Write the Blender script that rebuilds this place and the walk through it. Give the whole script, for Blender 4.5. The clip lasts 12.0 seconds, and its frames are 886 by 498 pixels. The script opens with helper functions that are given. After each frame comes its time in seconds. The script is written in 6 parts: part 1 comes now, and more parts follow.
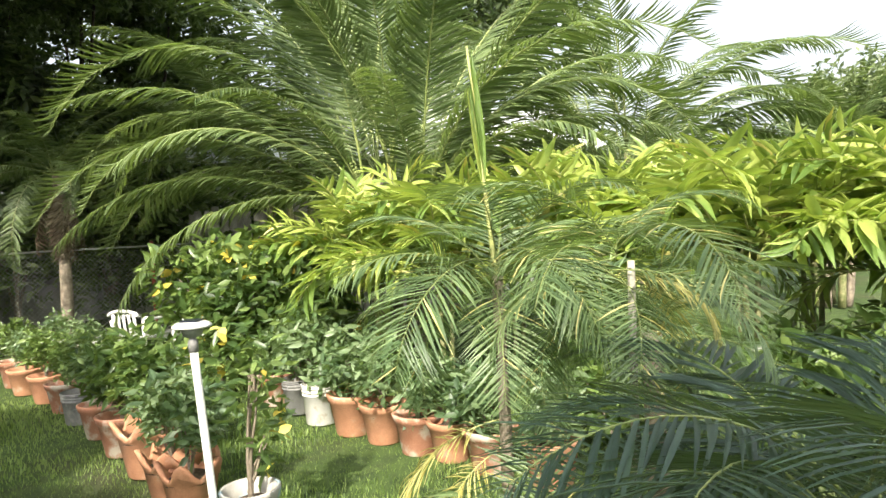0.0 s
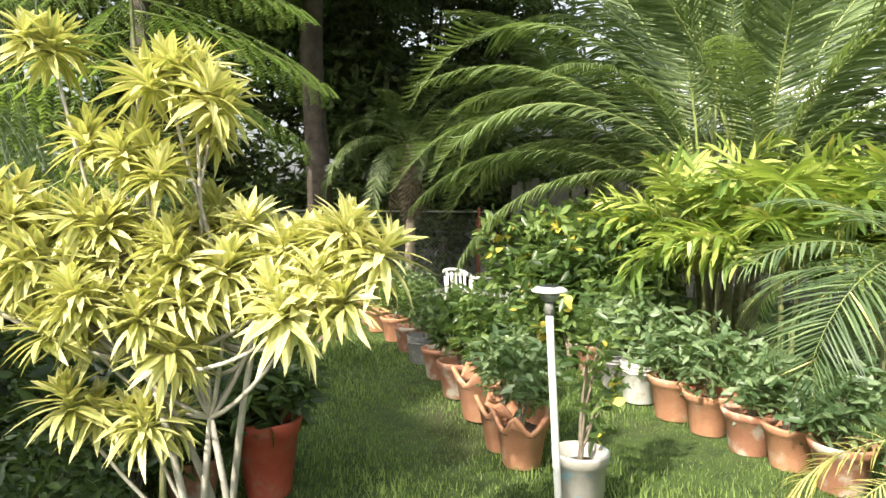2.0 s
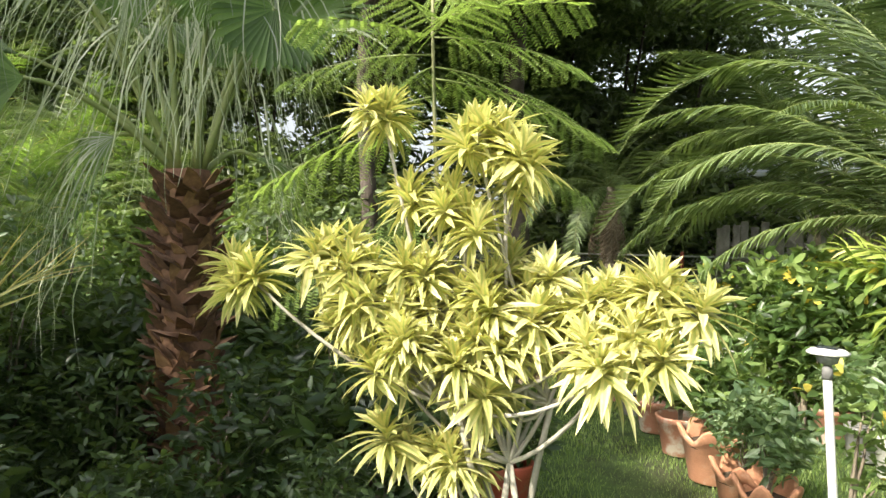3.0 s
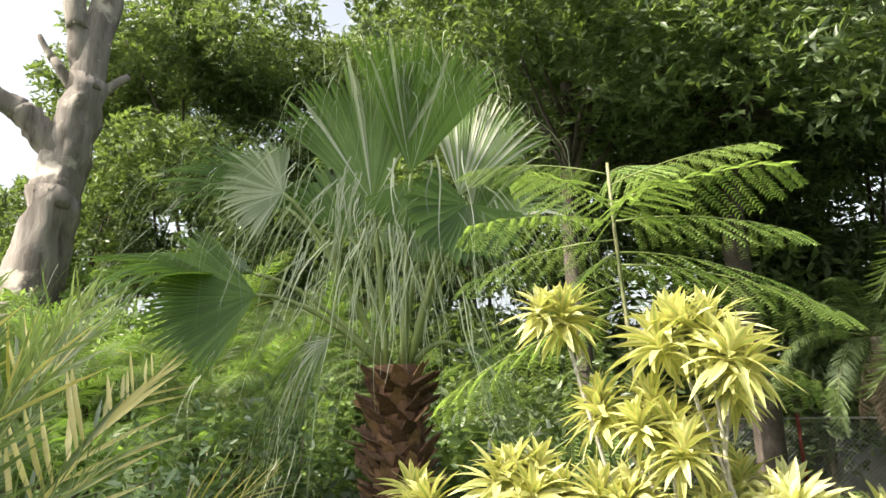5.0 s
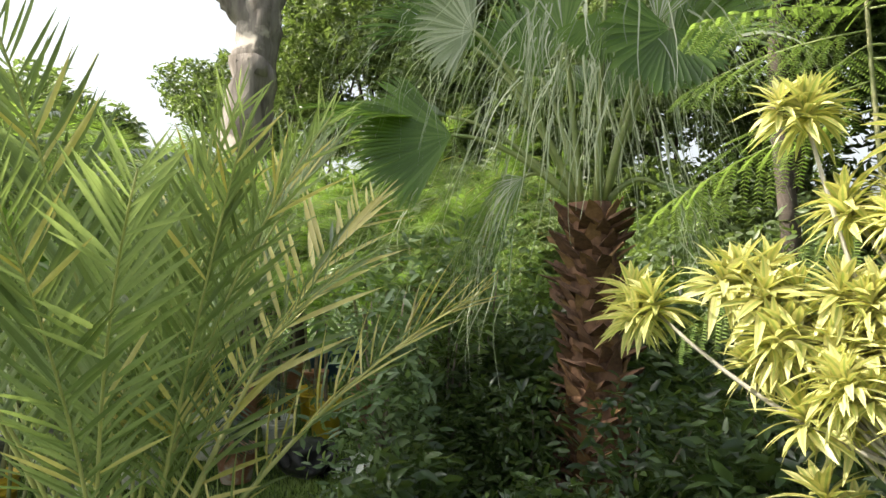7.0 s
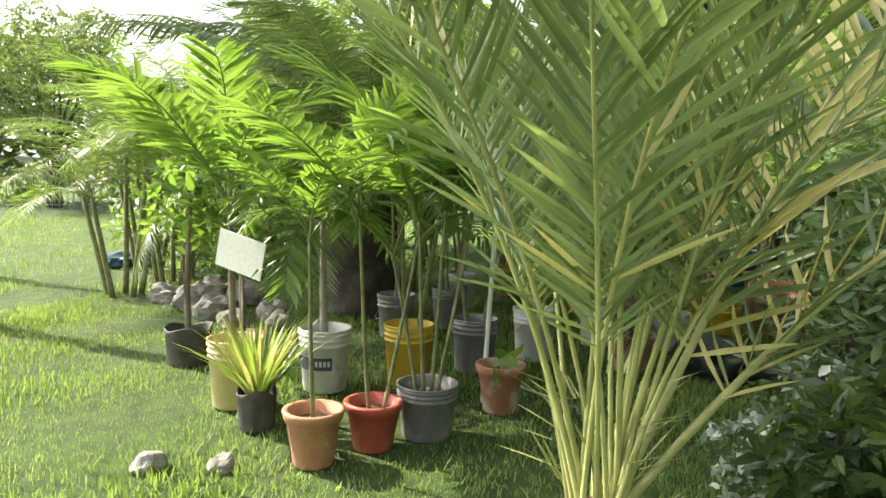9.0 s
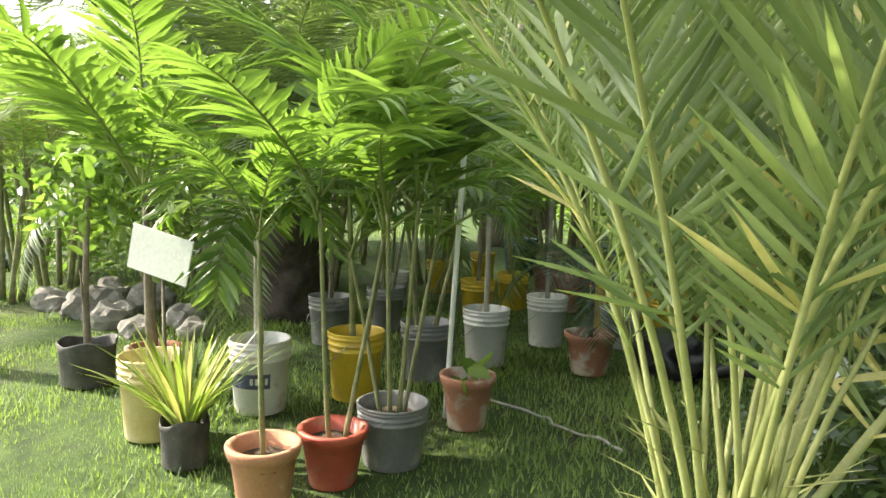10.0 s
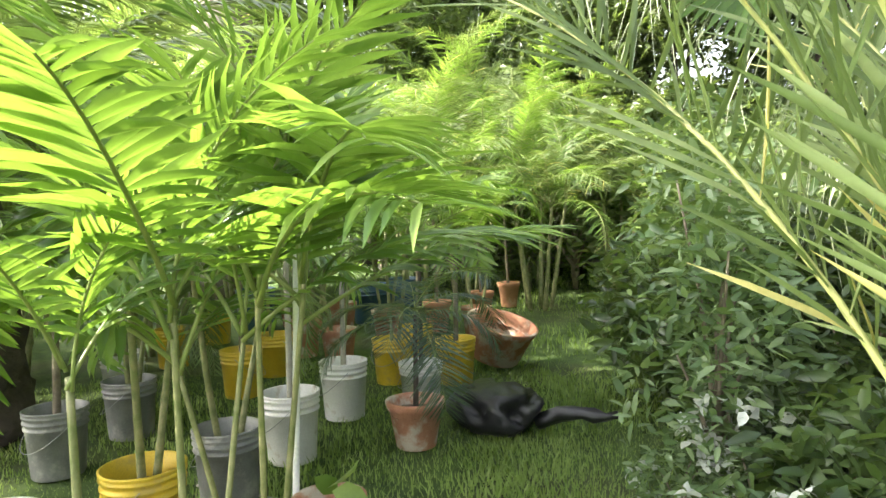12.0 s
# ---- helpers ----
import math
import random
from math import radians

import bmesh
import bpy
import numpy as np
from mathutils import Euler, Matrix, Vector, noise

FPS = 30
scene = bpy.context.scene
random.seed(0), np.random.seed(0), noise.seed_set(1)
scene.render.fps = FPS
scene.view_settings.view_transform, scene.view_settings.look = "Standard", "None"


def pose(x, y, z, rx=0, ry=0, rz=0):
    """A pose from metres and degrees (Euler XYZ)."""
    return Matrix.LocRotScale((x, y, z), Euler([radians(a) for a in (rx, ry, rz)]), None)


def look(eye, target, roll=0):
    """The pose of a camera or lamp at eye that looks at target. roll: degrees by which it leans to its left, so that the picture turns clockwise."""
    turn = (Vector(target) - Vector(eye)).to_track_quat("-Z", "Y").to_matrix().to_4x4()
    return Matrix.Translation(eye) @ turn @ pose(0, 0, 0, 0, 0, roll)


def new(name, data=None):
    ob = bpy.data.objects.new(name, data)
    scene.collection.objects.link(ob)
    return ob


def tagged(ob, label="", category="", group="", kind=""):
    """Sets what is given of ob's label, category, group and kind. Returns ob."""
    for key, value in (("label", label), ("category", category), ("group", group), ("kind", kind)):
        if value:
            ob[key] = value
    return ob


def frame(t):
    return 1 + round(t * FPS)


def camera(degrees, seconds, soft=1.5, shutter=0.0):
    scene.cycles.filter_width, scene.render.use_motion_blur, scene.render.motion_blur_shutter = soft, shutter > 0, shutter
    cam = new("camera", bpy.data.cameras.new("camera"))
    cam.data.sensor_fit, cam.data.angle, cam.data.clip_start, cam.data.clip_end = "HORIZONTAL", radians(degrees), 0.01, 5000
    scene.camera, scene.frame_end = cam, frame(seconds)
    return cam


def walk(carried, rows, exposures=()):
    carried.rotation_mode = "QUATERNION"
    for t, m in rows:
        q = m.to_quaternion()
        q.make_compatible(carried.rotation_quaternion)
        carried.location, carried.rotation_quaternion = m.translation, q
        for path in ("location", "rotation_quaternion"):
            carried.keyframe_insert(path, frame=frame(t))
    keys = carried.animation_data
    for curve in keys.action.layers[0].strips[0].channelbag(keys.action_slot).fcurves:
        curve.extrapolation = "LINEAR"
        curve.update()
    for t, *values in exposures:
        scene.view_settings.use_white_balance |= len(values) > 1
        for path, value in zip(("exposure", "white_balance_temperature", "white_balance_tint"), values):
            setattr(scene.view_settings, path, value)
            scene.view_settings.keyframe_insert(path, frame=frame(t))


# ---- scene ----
cam = camera(67.2, 12.0)

PATH = [
    (0, (0.002, 0.785, 1.553), (-0.113, 2.78, 1.486), -3.1),
    (0.5, (-0.055, 0.814, 1.544), (-0.432, 2.775, 1.436), -3.0),
    (1, (-0.084, 0.794, 1.542), (-0.635, 2.711, 1.396), -2.0),
    (1.5, (-0.124, 0.735, 1.554), (-0.859, 2.589, 1.398), -0.7),
    (2, (-0.204, 0.682, 1.559), (-1.166, 2.431, 1.437), 0.4),
    (2.5, (-0.327, 0.56, 1.571), (-1.512, 2.169, 1.493), 1.4),
    (3, (-0.448, 0.449, 1.597), (-1.835, 1.889, 1.584), 1.4),
    (3.2, (-0.472, 0.452, 1.595), (-1.932, 1.819, 1.594), 1.1),
    (4.8, (-0.517, 0.657, 1.719), (-2.276, 1.535, 2.087), -0.7),
    (5, (-0.512, 0.651, 1.735), (-2.242, 1.538, 2.206), -1.3),
    (5.5, (-0.516, 0.64, 1.735), (-2.232, 1.505, 2.291), -2.6),
    (6, (-0.51, 0.63, 1.719), (-2.241, 1.485, 2.238), -3.0),
    (6.5, (-0.515, 0.607, 1.647), (-2.35, 1.346, 1.941), -2.0),
    (7, (-0.54, 0.528, 1.58), (-2.494, 0.948, 1.651), -0.2),
    (7.2, (-0.575, 0.485, 1.545), (-2.547, 0.815, 1.58), 0.5),
    (8.8, (-1.081, 0.131, 1.233), (-3.021, -0.334, 1.092), 1.0),
    (9, (-1.136, 0.065, 1.231), (-3.049, -0.492, 1.051), 1.5),
    (9.5, (-1.272, -0.121, 1.21), (-3.207, -0.616, 1.115), 2.3),
    (10, (-1.51, -0.334, 1.19), (-3.483, -0.602, 1.003), 1.7),
    (10.5, (-1.753, -0.532, 1.235), (-3.745, -0.686, 1.139), 1.4),
    (11, (-1.827, -0.745, 1.227), (-3.822, -0.616, 1.161), -0.4),
    (11.5, (-2.039, -0.891, 1.23), (-3.984, -0.436, 1.127), -1.6),
    (12, (-2.277, -1.008, 1.29), (-4.164, -0.349, 1.201), -1.8),
]
EXPOSURES = [(0, 0.93), (3, 0.93), (5, 0.99), (7.2, 0.9), (8.8, 1.25), (10, 1.48), (11, 1.85), (12, 2.2)]
walk(cam, [(t, look(eye, target, roll)) for t, eye, target, roll in PATH], EXPOSURES)

# ---- world and sun ----
SUN_YAW, SUN_UP = 172.0, 40.0
world = bpy.data.worlds.new("world")
scene.world = world
world.use_nodes = True
wn = world.node_tree
sky = wn.nodes.new("ShaderNodeTexSky")
sky.sky_type = 'NISHITA'
sky.sun_disc = False
sky.sun_elevation = radians(SUN_UP)
sky.sun_rotation = radians(-SUN_YAW)
sky.dust_density = 5.0
sky.air_density = 1.2
wn.nodes["Background"].inputs["Strength"].default_value = 0.15
haze = wn.nodes.new("ShaderNodeHueSaturation")
haze.inputs["Saturation"].default_value = 0.35
haze.inputs["Value"].default_value = 1.18
wn.links.new(sky.outputs[0], haze.inputs["Color"])
wn.links.new(haze.outputs[0], wn.nodes["Background"].inputs["Color"])
sun_data = bpy.data.lights.new("sun", 'SUN')
sun_data.energy = 5.0
sun_data.angle = radians(0.6)
sun_data.color = (1.0, 0.91, 0.76)
sun = new("sun", sun_data)
sun_way = Vector((-math.sin(radians(SUN_YAW)) * math.cos(radians(SUN_UP)), math.cos(radians(SUN_YAW)) * math.cos(radians(SUN_UP)), math.sin(radians(SUN_UP))))
sun.matrix_world = look(sun_way * 60, (0, 0, 0))

# ---- materials ----
rng = np.random.default_rng(7)


def mat_base(name):
    m = bpy.data.materials.new(name)
    m.use_nodes = True
    nt = m.node_tree
    return m, nt, nt.nodes, nt.links, nt.nodes["Principled BSDF"]


def noise_node(nt, scale, detail=4.0, coords="Object", rough=0.6):
    tc = nt.nodes.new("ShaderNodeTexCoord")
    n = nt.nodes.new("ShaderNodeTexNoise")
    n.inputs["Scale"].default_value = scale
    n.inputs["Detail"].default_value = detail
    n.inputs["Roughness"].default_value = rough
    nt.links.new(tc.outputs[coords], n.inputs["Vector"])
    return n


def ramp(nt, src, stops):
    r = nt.nodes.new("ShaderNodeValToRGB")
    el = r.color_ramp.elements
    while len(el) < len(stops):
        el.new(0.5)
    for e, (p, c) in zip(el, stops):
        e.position, e.color = p, (*c, 1)
    nt.links.new(src, r.inputs[0])
    return r


def mixc(nt, fac, a, b, mode='MIX'):
    m = nt.nodes.new("ShaderNodeMix")
    m.data_type, m.blend_type = 'RGBA', mode
    for sock, v in ((m.inputs[0], fac), (m.inputs[6], a), (m.inputs[7], b)):
        if isinstance(v, (int, float)):
            sock.default_value = v
        elif isinstance(v, tuple):
            sock.default_value = (*v, 1)
        else:
            nt.links.new(v, sock)
    return m.outputs[2]


LEAF_GREY = 0.14


def leaf_mat(name, dark, mid, light, trans=0.35, rough=0.42, glow=(0.55, 0.8, 0.12), patch=1.5):
    """Leaf: three greens by leaf and by patch, a waxy face and light that comes through."""
    def tone(c, k):
        g = 0.3 * c[0] + 0.6 * c[1] + 0.1 * c[2]
        return tuple((q * (1 - LEAF_GREY) + g * LEAF_GREY) * k for q in c)

    dark, mid, light = tone(dark, 0.62), tone(mid, 0.8), tone(light, 0.95)
    trans *= 0.85
    m, nt, nodes, links, b = mat_base(name)
    geo = nodes.new("ShaderNodeNewGeometry")
    oi = nodes.new("ShaderNodeObjectInfo")
    n = noise_node(nt, patch, 3)
    add = nodes.new("ShaderNodeMath")
    add.operation = 'MULTIPLY_ADD'
    links.new(geo.outputs["Random Per Island"], add.inputs[0])
    add.inputs[1].default_value = 0.45
    links.new(n.outputs[0], add.inputs[2])
    add2 = nodes.new("ShaderNodeMath")
    add2.operation = 'MULTIPLY_ADD'
    links.new(oi.outputs["Random"], add2.inputs[0])
    add2.inputs[1].default_value = 0.25
    links.new(add.outputs[0], add2.inputs[2])
    r = ramp(nt, add2.outputs[0], [(0.45, dark), (0.8, mid), (1.12 / 1.2, light)])
    fine = noise_node(nt, 60, 2)
    col = mixc(nt, 0.25, r.outputs[0], ramp(nt, fine.outputs[0], [(0.3, (0.35, 0.35, 0.3)), (0.7, (1, 1, 1))]).outputs[0], 'MULTIPLY')
    links.new(col, b.inputs["Base Color"])
    b.inputs["Roughness"].default_value = rough
    b.inputs["Specular IOR Level"].default_value = 0.45
    tr = nodes.new("ShaderNodeBsdfTranslucent")
    links.new(mixc(nt, 0.55, col, glow, 'MIX'), tr.inputs["Color"])
    ms = nodes.new("ShaderNodeMixShader")
    ms.inputs[0].default_value = trans
    links.new(b.outputs[0], ms.inputs[1])
    links.new(tr.outputs[0], ms.inputs[2])
    links.new(ms.outputs[0], nodes["Material Output"].inputs[0])
    return m


def solid_mat(name, a, b_, scale=6.0, rough=0.7, bump=0.2, fine=80.0, metal=0.0, stain=None, stain_at=(0.55, 0.7), stain_scale=3.0, squash=None):
    """A dull surface: two tones at one scale, grain at another, and stains where asked."""
    m, nt, nodes, links, b = mat_base(name)
    n = noise_node(nt, scale, 5)
    f = noise_node(nt, fine, 3)
    if squash:
        for q in (n, f):
            mp = nodes.new("ShaderNodeMapping")
            mp.inputs["Scale"].default_value = squash
            links.new(q.inputs["Vector"].links[0].from_socket, mp.inputs["Vector"])
            links.new(mp.outputs[0], q.inputs["Vector"])
    oi = nodes.new("ShaderNodeObjectInfo")
    col = ramp(nt, n.outputs[0], [(0.3, a), (0.7, b_)]).outputs[0]
    col = mixc(nt, 0.3, col, ramp(nt, f.outputs[0], [(0.3, (0.45, 0.45, 0.45)), (0.7, (1, 1, 1))]).outputs[0], 'MULTIPLY')
    col = mixc(nt, 0.25, col, ramp(nt, oi.outputs["Random"], [(0.0, (0.6, 0.6, 0.6)), (1.0, (1, 1, 1))]).outputs[0], 'MULTIPLY')
    if stain:
        s = noise_node(nt, stain_scale, 6)
        k = ramp(nt, s.outputs[0], [(stain_at[0], (0, 0, 0)), (stain_at[1], (1, 1, 1))])
        col = mixc(nt, k.outputs[0], col, stain)
    links.new(col, b.inputs["Base Color"])
    b.inputs["Roughness"].default_value = rough
    b.inputs["Metallic"].default_value = metal
    bp = nodes.new("ShaderNodeBump")
    bp.inputs["Strength"].default_value = bump
    bp.inputs["Distance"].default_value = 0.01
    links.new(f.outputs[0], bp.inputs["Height"])
    links.new(bp.outputs[0], b.inputs["Normal"])
    return m


def ground_mat():
    m, nt, nodes, links, b = mat_base("lawn_soil")
    big = noise_node(nt, 0.5, 5)
    mid = noise_node(nt, 6, 5)
    fine = noise_node(nt, 90, 4)
    g = ramp(nt, mid.outputs[0], [(0.3, (0.035, 0.07, 0.012)), (0.7, (0.10, 0.17, 0.03))]).outputs[0]
    soil = ramp(nt, fine.outputs[0], [(0.3, (0.05, 0.04, 0.025)), (0.7, (0.16, 0.13, 0.08))]).outputs[0]
    k = ramp(nt, big.outputs[0], [(0.52, (0, 0, 0)), (0.72, (0.8, 0.8, 0.8))]).outputs[0]
    col = mixc(nt, k, g, soil)
    col = mixc(nt, 0.5, col, ramp(nt, fine.outputs[0], [(0.3, (0.3, 0.3, 0.3)), (0.7, (1, 1, 1))]).outputs[0], 'MULTIPLY')
    links.new(col, b.inputs["Base Color"])
    b.inputs["Roughness"].default_value = 0.95
    bp = nodes.new("ShaderNodeBump")
    bp.inputs["Strength"].default_value = 0.8
    bp.inputs["Distance"].default_value = 0.03
    links.new(fine.outputs[0], bp.inputs["Height"])
    links.new(bp.outputs[0], b.inputs["Normal"])
    return m


M_GROUND = ground_mat()
M_GRASS = leaf_mat("grass_blade", (0.06, 0.12, 0.02), (0.13, 0.23, 0.04), (0.26, 0.36, 0.08), 0.4, 0.6, patch=0.9)
M_DATE = leaf_mat("date_palm_leaflet", (0.09, 0.15, 0.042), (0.17, 0.26, 0.08), (0.31, 0.40, 0.15), 0.42, 0.33, (0.52, 0.68, 0.15))
M_DATE_YEL = leaf_mat("yellowed_leaflet", (0.45, 0.42, 0.08), (0.62, 0.57, 0.13), (0.76, 0.69, 0.24), 0.35, 0.4, (0.9, 0.8, 0.1))
M_BIGPALM = leaf_mat("arching_palm_leaflet", (0.05, 0.088, 0.034), (0.095, 0.15, 0.056), (0.19, 0.26, 0.10), 0.3, 0.36)
M_FINE = leaf_mat("pygmy_palm_leaflet", (0.06, 0.11, 0.045), (0.11, 0.19, 0.07), (0.19, 0.28, 0.11), 0.28, 0.4)
# bluish leaflets, darkened in colour to carry the foreground palm's shade
M_BLUISH = leaf_mat("shade_darkened_bluish_leaflet", (0.02, 0.05, 0.036), (0.034, 0.072, 0.052), (0.055, 0.10, 0.072), 0.2, 0.4)
M_LIME = leaf_mat("lime_palm_leaflet", (0.09, 0.19, 0.03), (0.20, 0.33, 0.045), (0.42, 0.50, 0.08), 0.38, 0.4, (0.6, 0.8, 0.08))
M_NURSERY = leaf_mat("nursery_palm_leaflet", (0.05, 0.125, 0.024), (0.11, 0.225, 0.036), (0.24, 0.36, 0.062), 0.46, 0.33, (0.42, 0.70, 0.06))
M_FAN = leaf_mat("fan_palm_blade", (0.05, 0.12, 0.014), (0.09, 0.185, 0.022), (0.15, 0.265, 0.04), 0.42, 0.35, (0.38, 0.65, 0.05))
M_FANLIGHT = leaf_mat("fan_palm_thread", (0.24, 0.30, 0.17), (0.36, 0.42, 0.26), (0.54, 0.58, 0.40), 0.3, 0.4)
M_DRAC_Y = leaf_mat("dracaena_margin", (0.80, 0.77, 0.19), (0.82, 0.78, 0.25), (0.83, 0.79, 0.33), 0.3, 0.38, (0.88, 0.84, 0.18))
M_DRAC_G = leaf_mat("dracaena_centre", (0.42, 0.50, 0.10), (0.54, 0.60, 0.15), (0.64, 0.66, 0.22), 0.3, 0.35)
M_SHRUB = leaf_mat("shrub_leaf", (0.04, 0.09, 0.02), (0.09, 0.17, 0.035), (0.19, 0.28, 0.06), 0.3, 0.35)
M_SHRUB2 = leaf_mat("bluish_shrub_leaf", (0.06, 0.12, 0.05), (0.11, 0.20, 0.08), (0.20, 0.29, 0.13), 0.3, 0.4)
# hedge green taken nearly black: the deep shade is in the colour
M_HEDGE = leaf_mat("shade_darkened_hedge_leaf", (0.014, 0.038, 0.01), (0.032, 0.072, 0.016), (0.075, 0.13, 0.03), 0.2, 0.35)
M_TREE = leaf_mat("tree_leaf", (0.055, 0.095, 0.04), (0.12, 0.17, 0.07), (0.24, 0.30, 0.13), 0.32, 0.4, patch=0.5)
# darker copy of the tree leaf; the grove's shade is in its colour
M_TREE_DK = leaf_mat("shade_darkened_tree_leaf", (0.03, 0.055, 0.022), (0.07, 0.11, 0.038), (0.14, 0.20, 0.07), 0.28, 0.4, patch=0.5)
M_ROUND = leaf_mat("round_tree_leaf", (0.05, 0.085, 0.03), (0.10, 0.14, 0.05), (0.19, 0.24, 0.09), 0.28, 0.4, patch=0.5)
M_PINE = leaf_mat("pale_needle", (0.10, 0.14, 0.09), (0.18, 0.23, 0.15), (0.28, 0.33, 0.22), 0.2, 0.5)
M_FERN = leaf_mat("feathery_leaflet", (0.08, 0.17, 0.025), (0.16, 0.28, 0.05), (0.28, 0.40, 0.09), 0.45, 0.4)
M_DEADLEAF = leaf_mat("dead_frond", (0.12, 0.08, 0.045), (0.22, 0.16, 0.10), (0.36, 0.29, 0.20), 0.15, 0.7, (0.5, 0.35, 0.15))
M_FLOWER = leaf_mat("yellow_petal", (0.75, 0.55, 0.02), (0.85, 0.68, 0.03), (0.9, 0.78, 0.08), 0.3, 0.5, (1, 0.8, 0.05))
M_REDFLOWER = leaf_mat("red_petal", (0.5, 0.06, 0.03), (0.6, 0.10, 0.05), (0.7, 0.16, 0.1), 0.3, 0.5, (1, 0.2, 0.1))
M_WHITEFLOWER = leaf_mat("white_leaf", (0.6, 0.66, 0.55), (0.72, 0.76, 0.68), (0.82, 0.85, 0.78), 0.25, 0.4, (0.9, 0.95, 0.8))
M_RACHIS = solid_mat("green_rachis", (0.16, 0.22, 0.06), (0.30, 0.34, 0.12), 8, 0.45, 0.1)
M_RACHIS_Y = solid_mat("yellow_green_petiole", (0.32, 0.36, 0.11), (0.54, 0.54, 0.22), 8, 0.45, 0.1)
M_STEM = solid_mat("grey_brown_stem", (0.14, 0.11, 0.08), (0.34, 0.29, 0.22), 14, 0.85, 0.5, 60)
M_STEM_PALE = solid_mat("pale_grey_stem", (0.30, 0.28, 0.23), (0.52, 0.49, 0.42), 14, 0.8, 0.4, 60)
M_STEM_GREEN = solid_mat("green_cane", (0.12, 0.15, 0.045), (0.34, 0.32, 0.17), 16, 0.6, 0.2, 60)
M_BARK = solid_mat("dark_bark", (0.045, 0.035, 0.028), (0.13, 0.105, 0.085), 5, 0.95, 0.9, 30)
M_BOOT = solid_mat("palm_boot_bark", (0.06, 0.032, 0.02), (0.26, 0.14, 0.075), 9, 0.9, 0.8, 50)
M_BOOT_PALE = solid_mat("pale_boot_edge", (0.20, 0.11, 0.05), (0.46, 0.28, 0.13), 9, 0.9, 0.6, 50)
M_DEADWOOD = solid_mat("weathered_dead_wood", (0.08, 0.066, 0.055), (0.36, 0.32, 0.28), 4.0, 0.95, 1.0, 22, stain=(0.45, 0.40, 0.34), stain_at=(0.58, 0.66), stain_scale=1.3, squash=(1, 1, 0.12))
M_TERRA = solid_mat("terracotta", (0.50, 0.23, 0.13), (0.66, 0.34, 0.20), 7, 0.85, 0.3, 90, stain=(0.62, 0.50, 0.40), stain_at=(0.58, 0.75), stain_scale=6)
M_TERRA_OLD = solid_mat("weathered_terracotta", (0.40, 0.17, 0.10), (0.54, 0.28, 0.18), 7, 0.9, 0.4, 90, stain=(0.55, 0.48, 0.40), stain_at=(0.5, 0.62), stain_scale=7)
M_RED = solid_mat("red_plastic", (0.46, 0.08, 0.05), (0.58, 0.14, 0.09), 8, 0.5, 0.1, 120, stain=(0.40, 0.22, 0.15), stain_scale=9)
M_WHITE = solid_mat("dirty_white_plastic", (0.66, 0.65, 0.61), (0.84, 0.83, 0.80), 5, 0.42, 0.1, 120, stain=(0.42, 0.34, 0.24), stain_at=(0.58, 0.72), stain_scale=9)
M_YELLOW = solid_mat("yellow_plastic", (0.62, 0.42, 0.03), (0.80, 0.58, 0.06), 5, 0.45, 0.1, 120, stain=(0.45, 0.33, 0.10), stain_scale=8)
M_PALEYEL = solid_mat("faded_yellow_plastic", (0.66, 0.52, 0.20), (0.80, 0.68, 0.36), 5, 0.5, 0.1, 120, stain=(0.72, 0.66, 0.52), stain_scale=6)
M_GREY = solid_mat("grey_plastic", (0.16, 0.16, 0.16), (0.30, 0.30, 0.29), 6, 0.6, 0.15, 120, stain=(0.42, 0.40, 0.36), stain_scale=8)
M_PAINTED = solid_mat("paint_spattered_grey", (0.42, 0.40, 0.36), (0.60, 0.58, 0.53), 6, 0.6, 0.2, 120, stain=(0.30, 0.44, 0.52), stain_at=(0.56, 0.62), stain_scale=9)
M_BLACKBAG = solid_mat("black_film", (0.012, 0.012, 0.014), (0.03, 0.03, 0.034), 6, 0.35, 0.3, 40)
M_GREYBAG = solid_mat("dusty_black_film", (0.05, 0.048, 0.045), (0.14, 0.13, 0.12), 9, 0.7, 0.4, 50)
M_BLUE = solid_mat("blue_plastic", (0.02, 0.06, 0.11), (0.04, 0.11, 0.18), 6, 0.5, 0.1, 100)
M_SOIL = solid_mat("potting_soil", (0.05, 0.035, 0.022), (0.17, 0.12, 0.08), 25, 1.0, 1.0, 120)
M_STONE = solid_mat("field_stone", (0.26, 0.24, 0.21), (0.48, 0.45, 0.40), 6, 0.95, 0.7, 60, stain=(0.10, 0.12, 0.06), stain_scale=5)
M_CONC = solid_mat("mossy_concrete", (0.22, 0.23, 0.20), (0.38, 0.38, 0.35), 2, 0.95, 0.5, 40, stain=(0.12, 0.15, 0.08), stain_scale=1.5)
M_PVC = solid_mat("white_paint", (0.74, 0.74, 0.72), (0.84, 0.84, 0.82), 6, 0.4, 0.05, 100, stain=(0.5, 0.46, 0.4), stain_at=(0.64, 0.8), stain_scale=12)
M_SIGN = solid_mat("plain_white_card", (0.70, 0.72, 0.66), (0.80, 0.81, 0.75), 5, 0.6, 0.05, 60)
M_REDPAINT = solid_mat("red_painted_steel", (0.38, 0.07, 0.05), (0.50, 0.13, 0.10), 8, 0.6, 0.2, 80, stain=(0.30, 0.20, 0.15), stain_scale=10)
M_WIRE = solid_mat("galvanised_wire", (0.30, 0.31, 0.31), (0.46, 0.47, 0.47), 10, 0.5, 0.1, 100, metal=0.7)
M_PLANK = solid_mat("grey_weathered_plank", (0.16, 0.15, 0.14), (0.34, 0.33, 0.31), 5, 0.9, 0.5, 40)
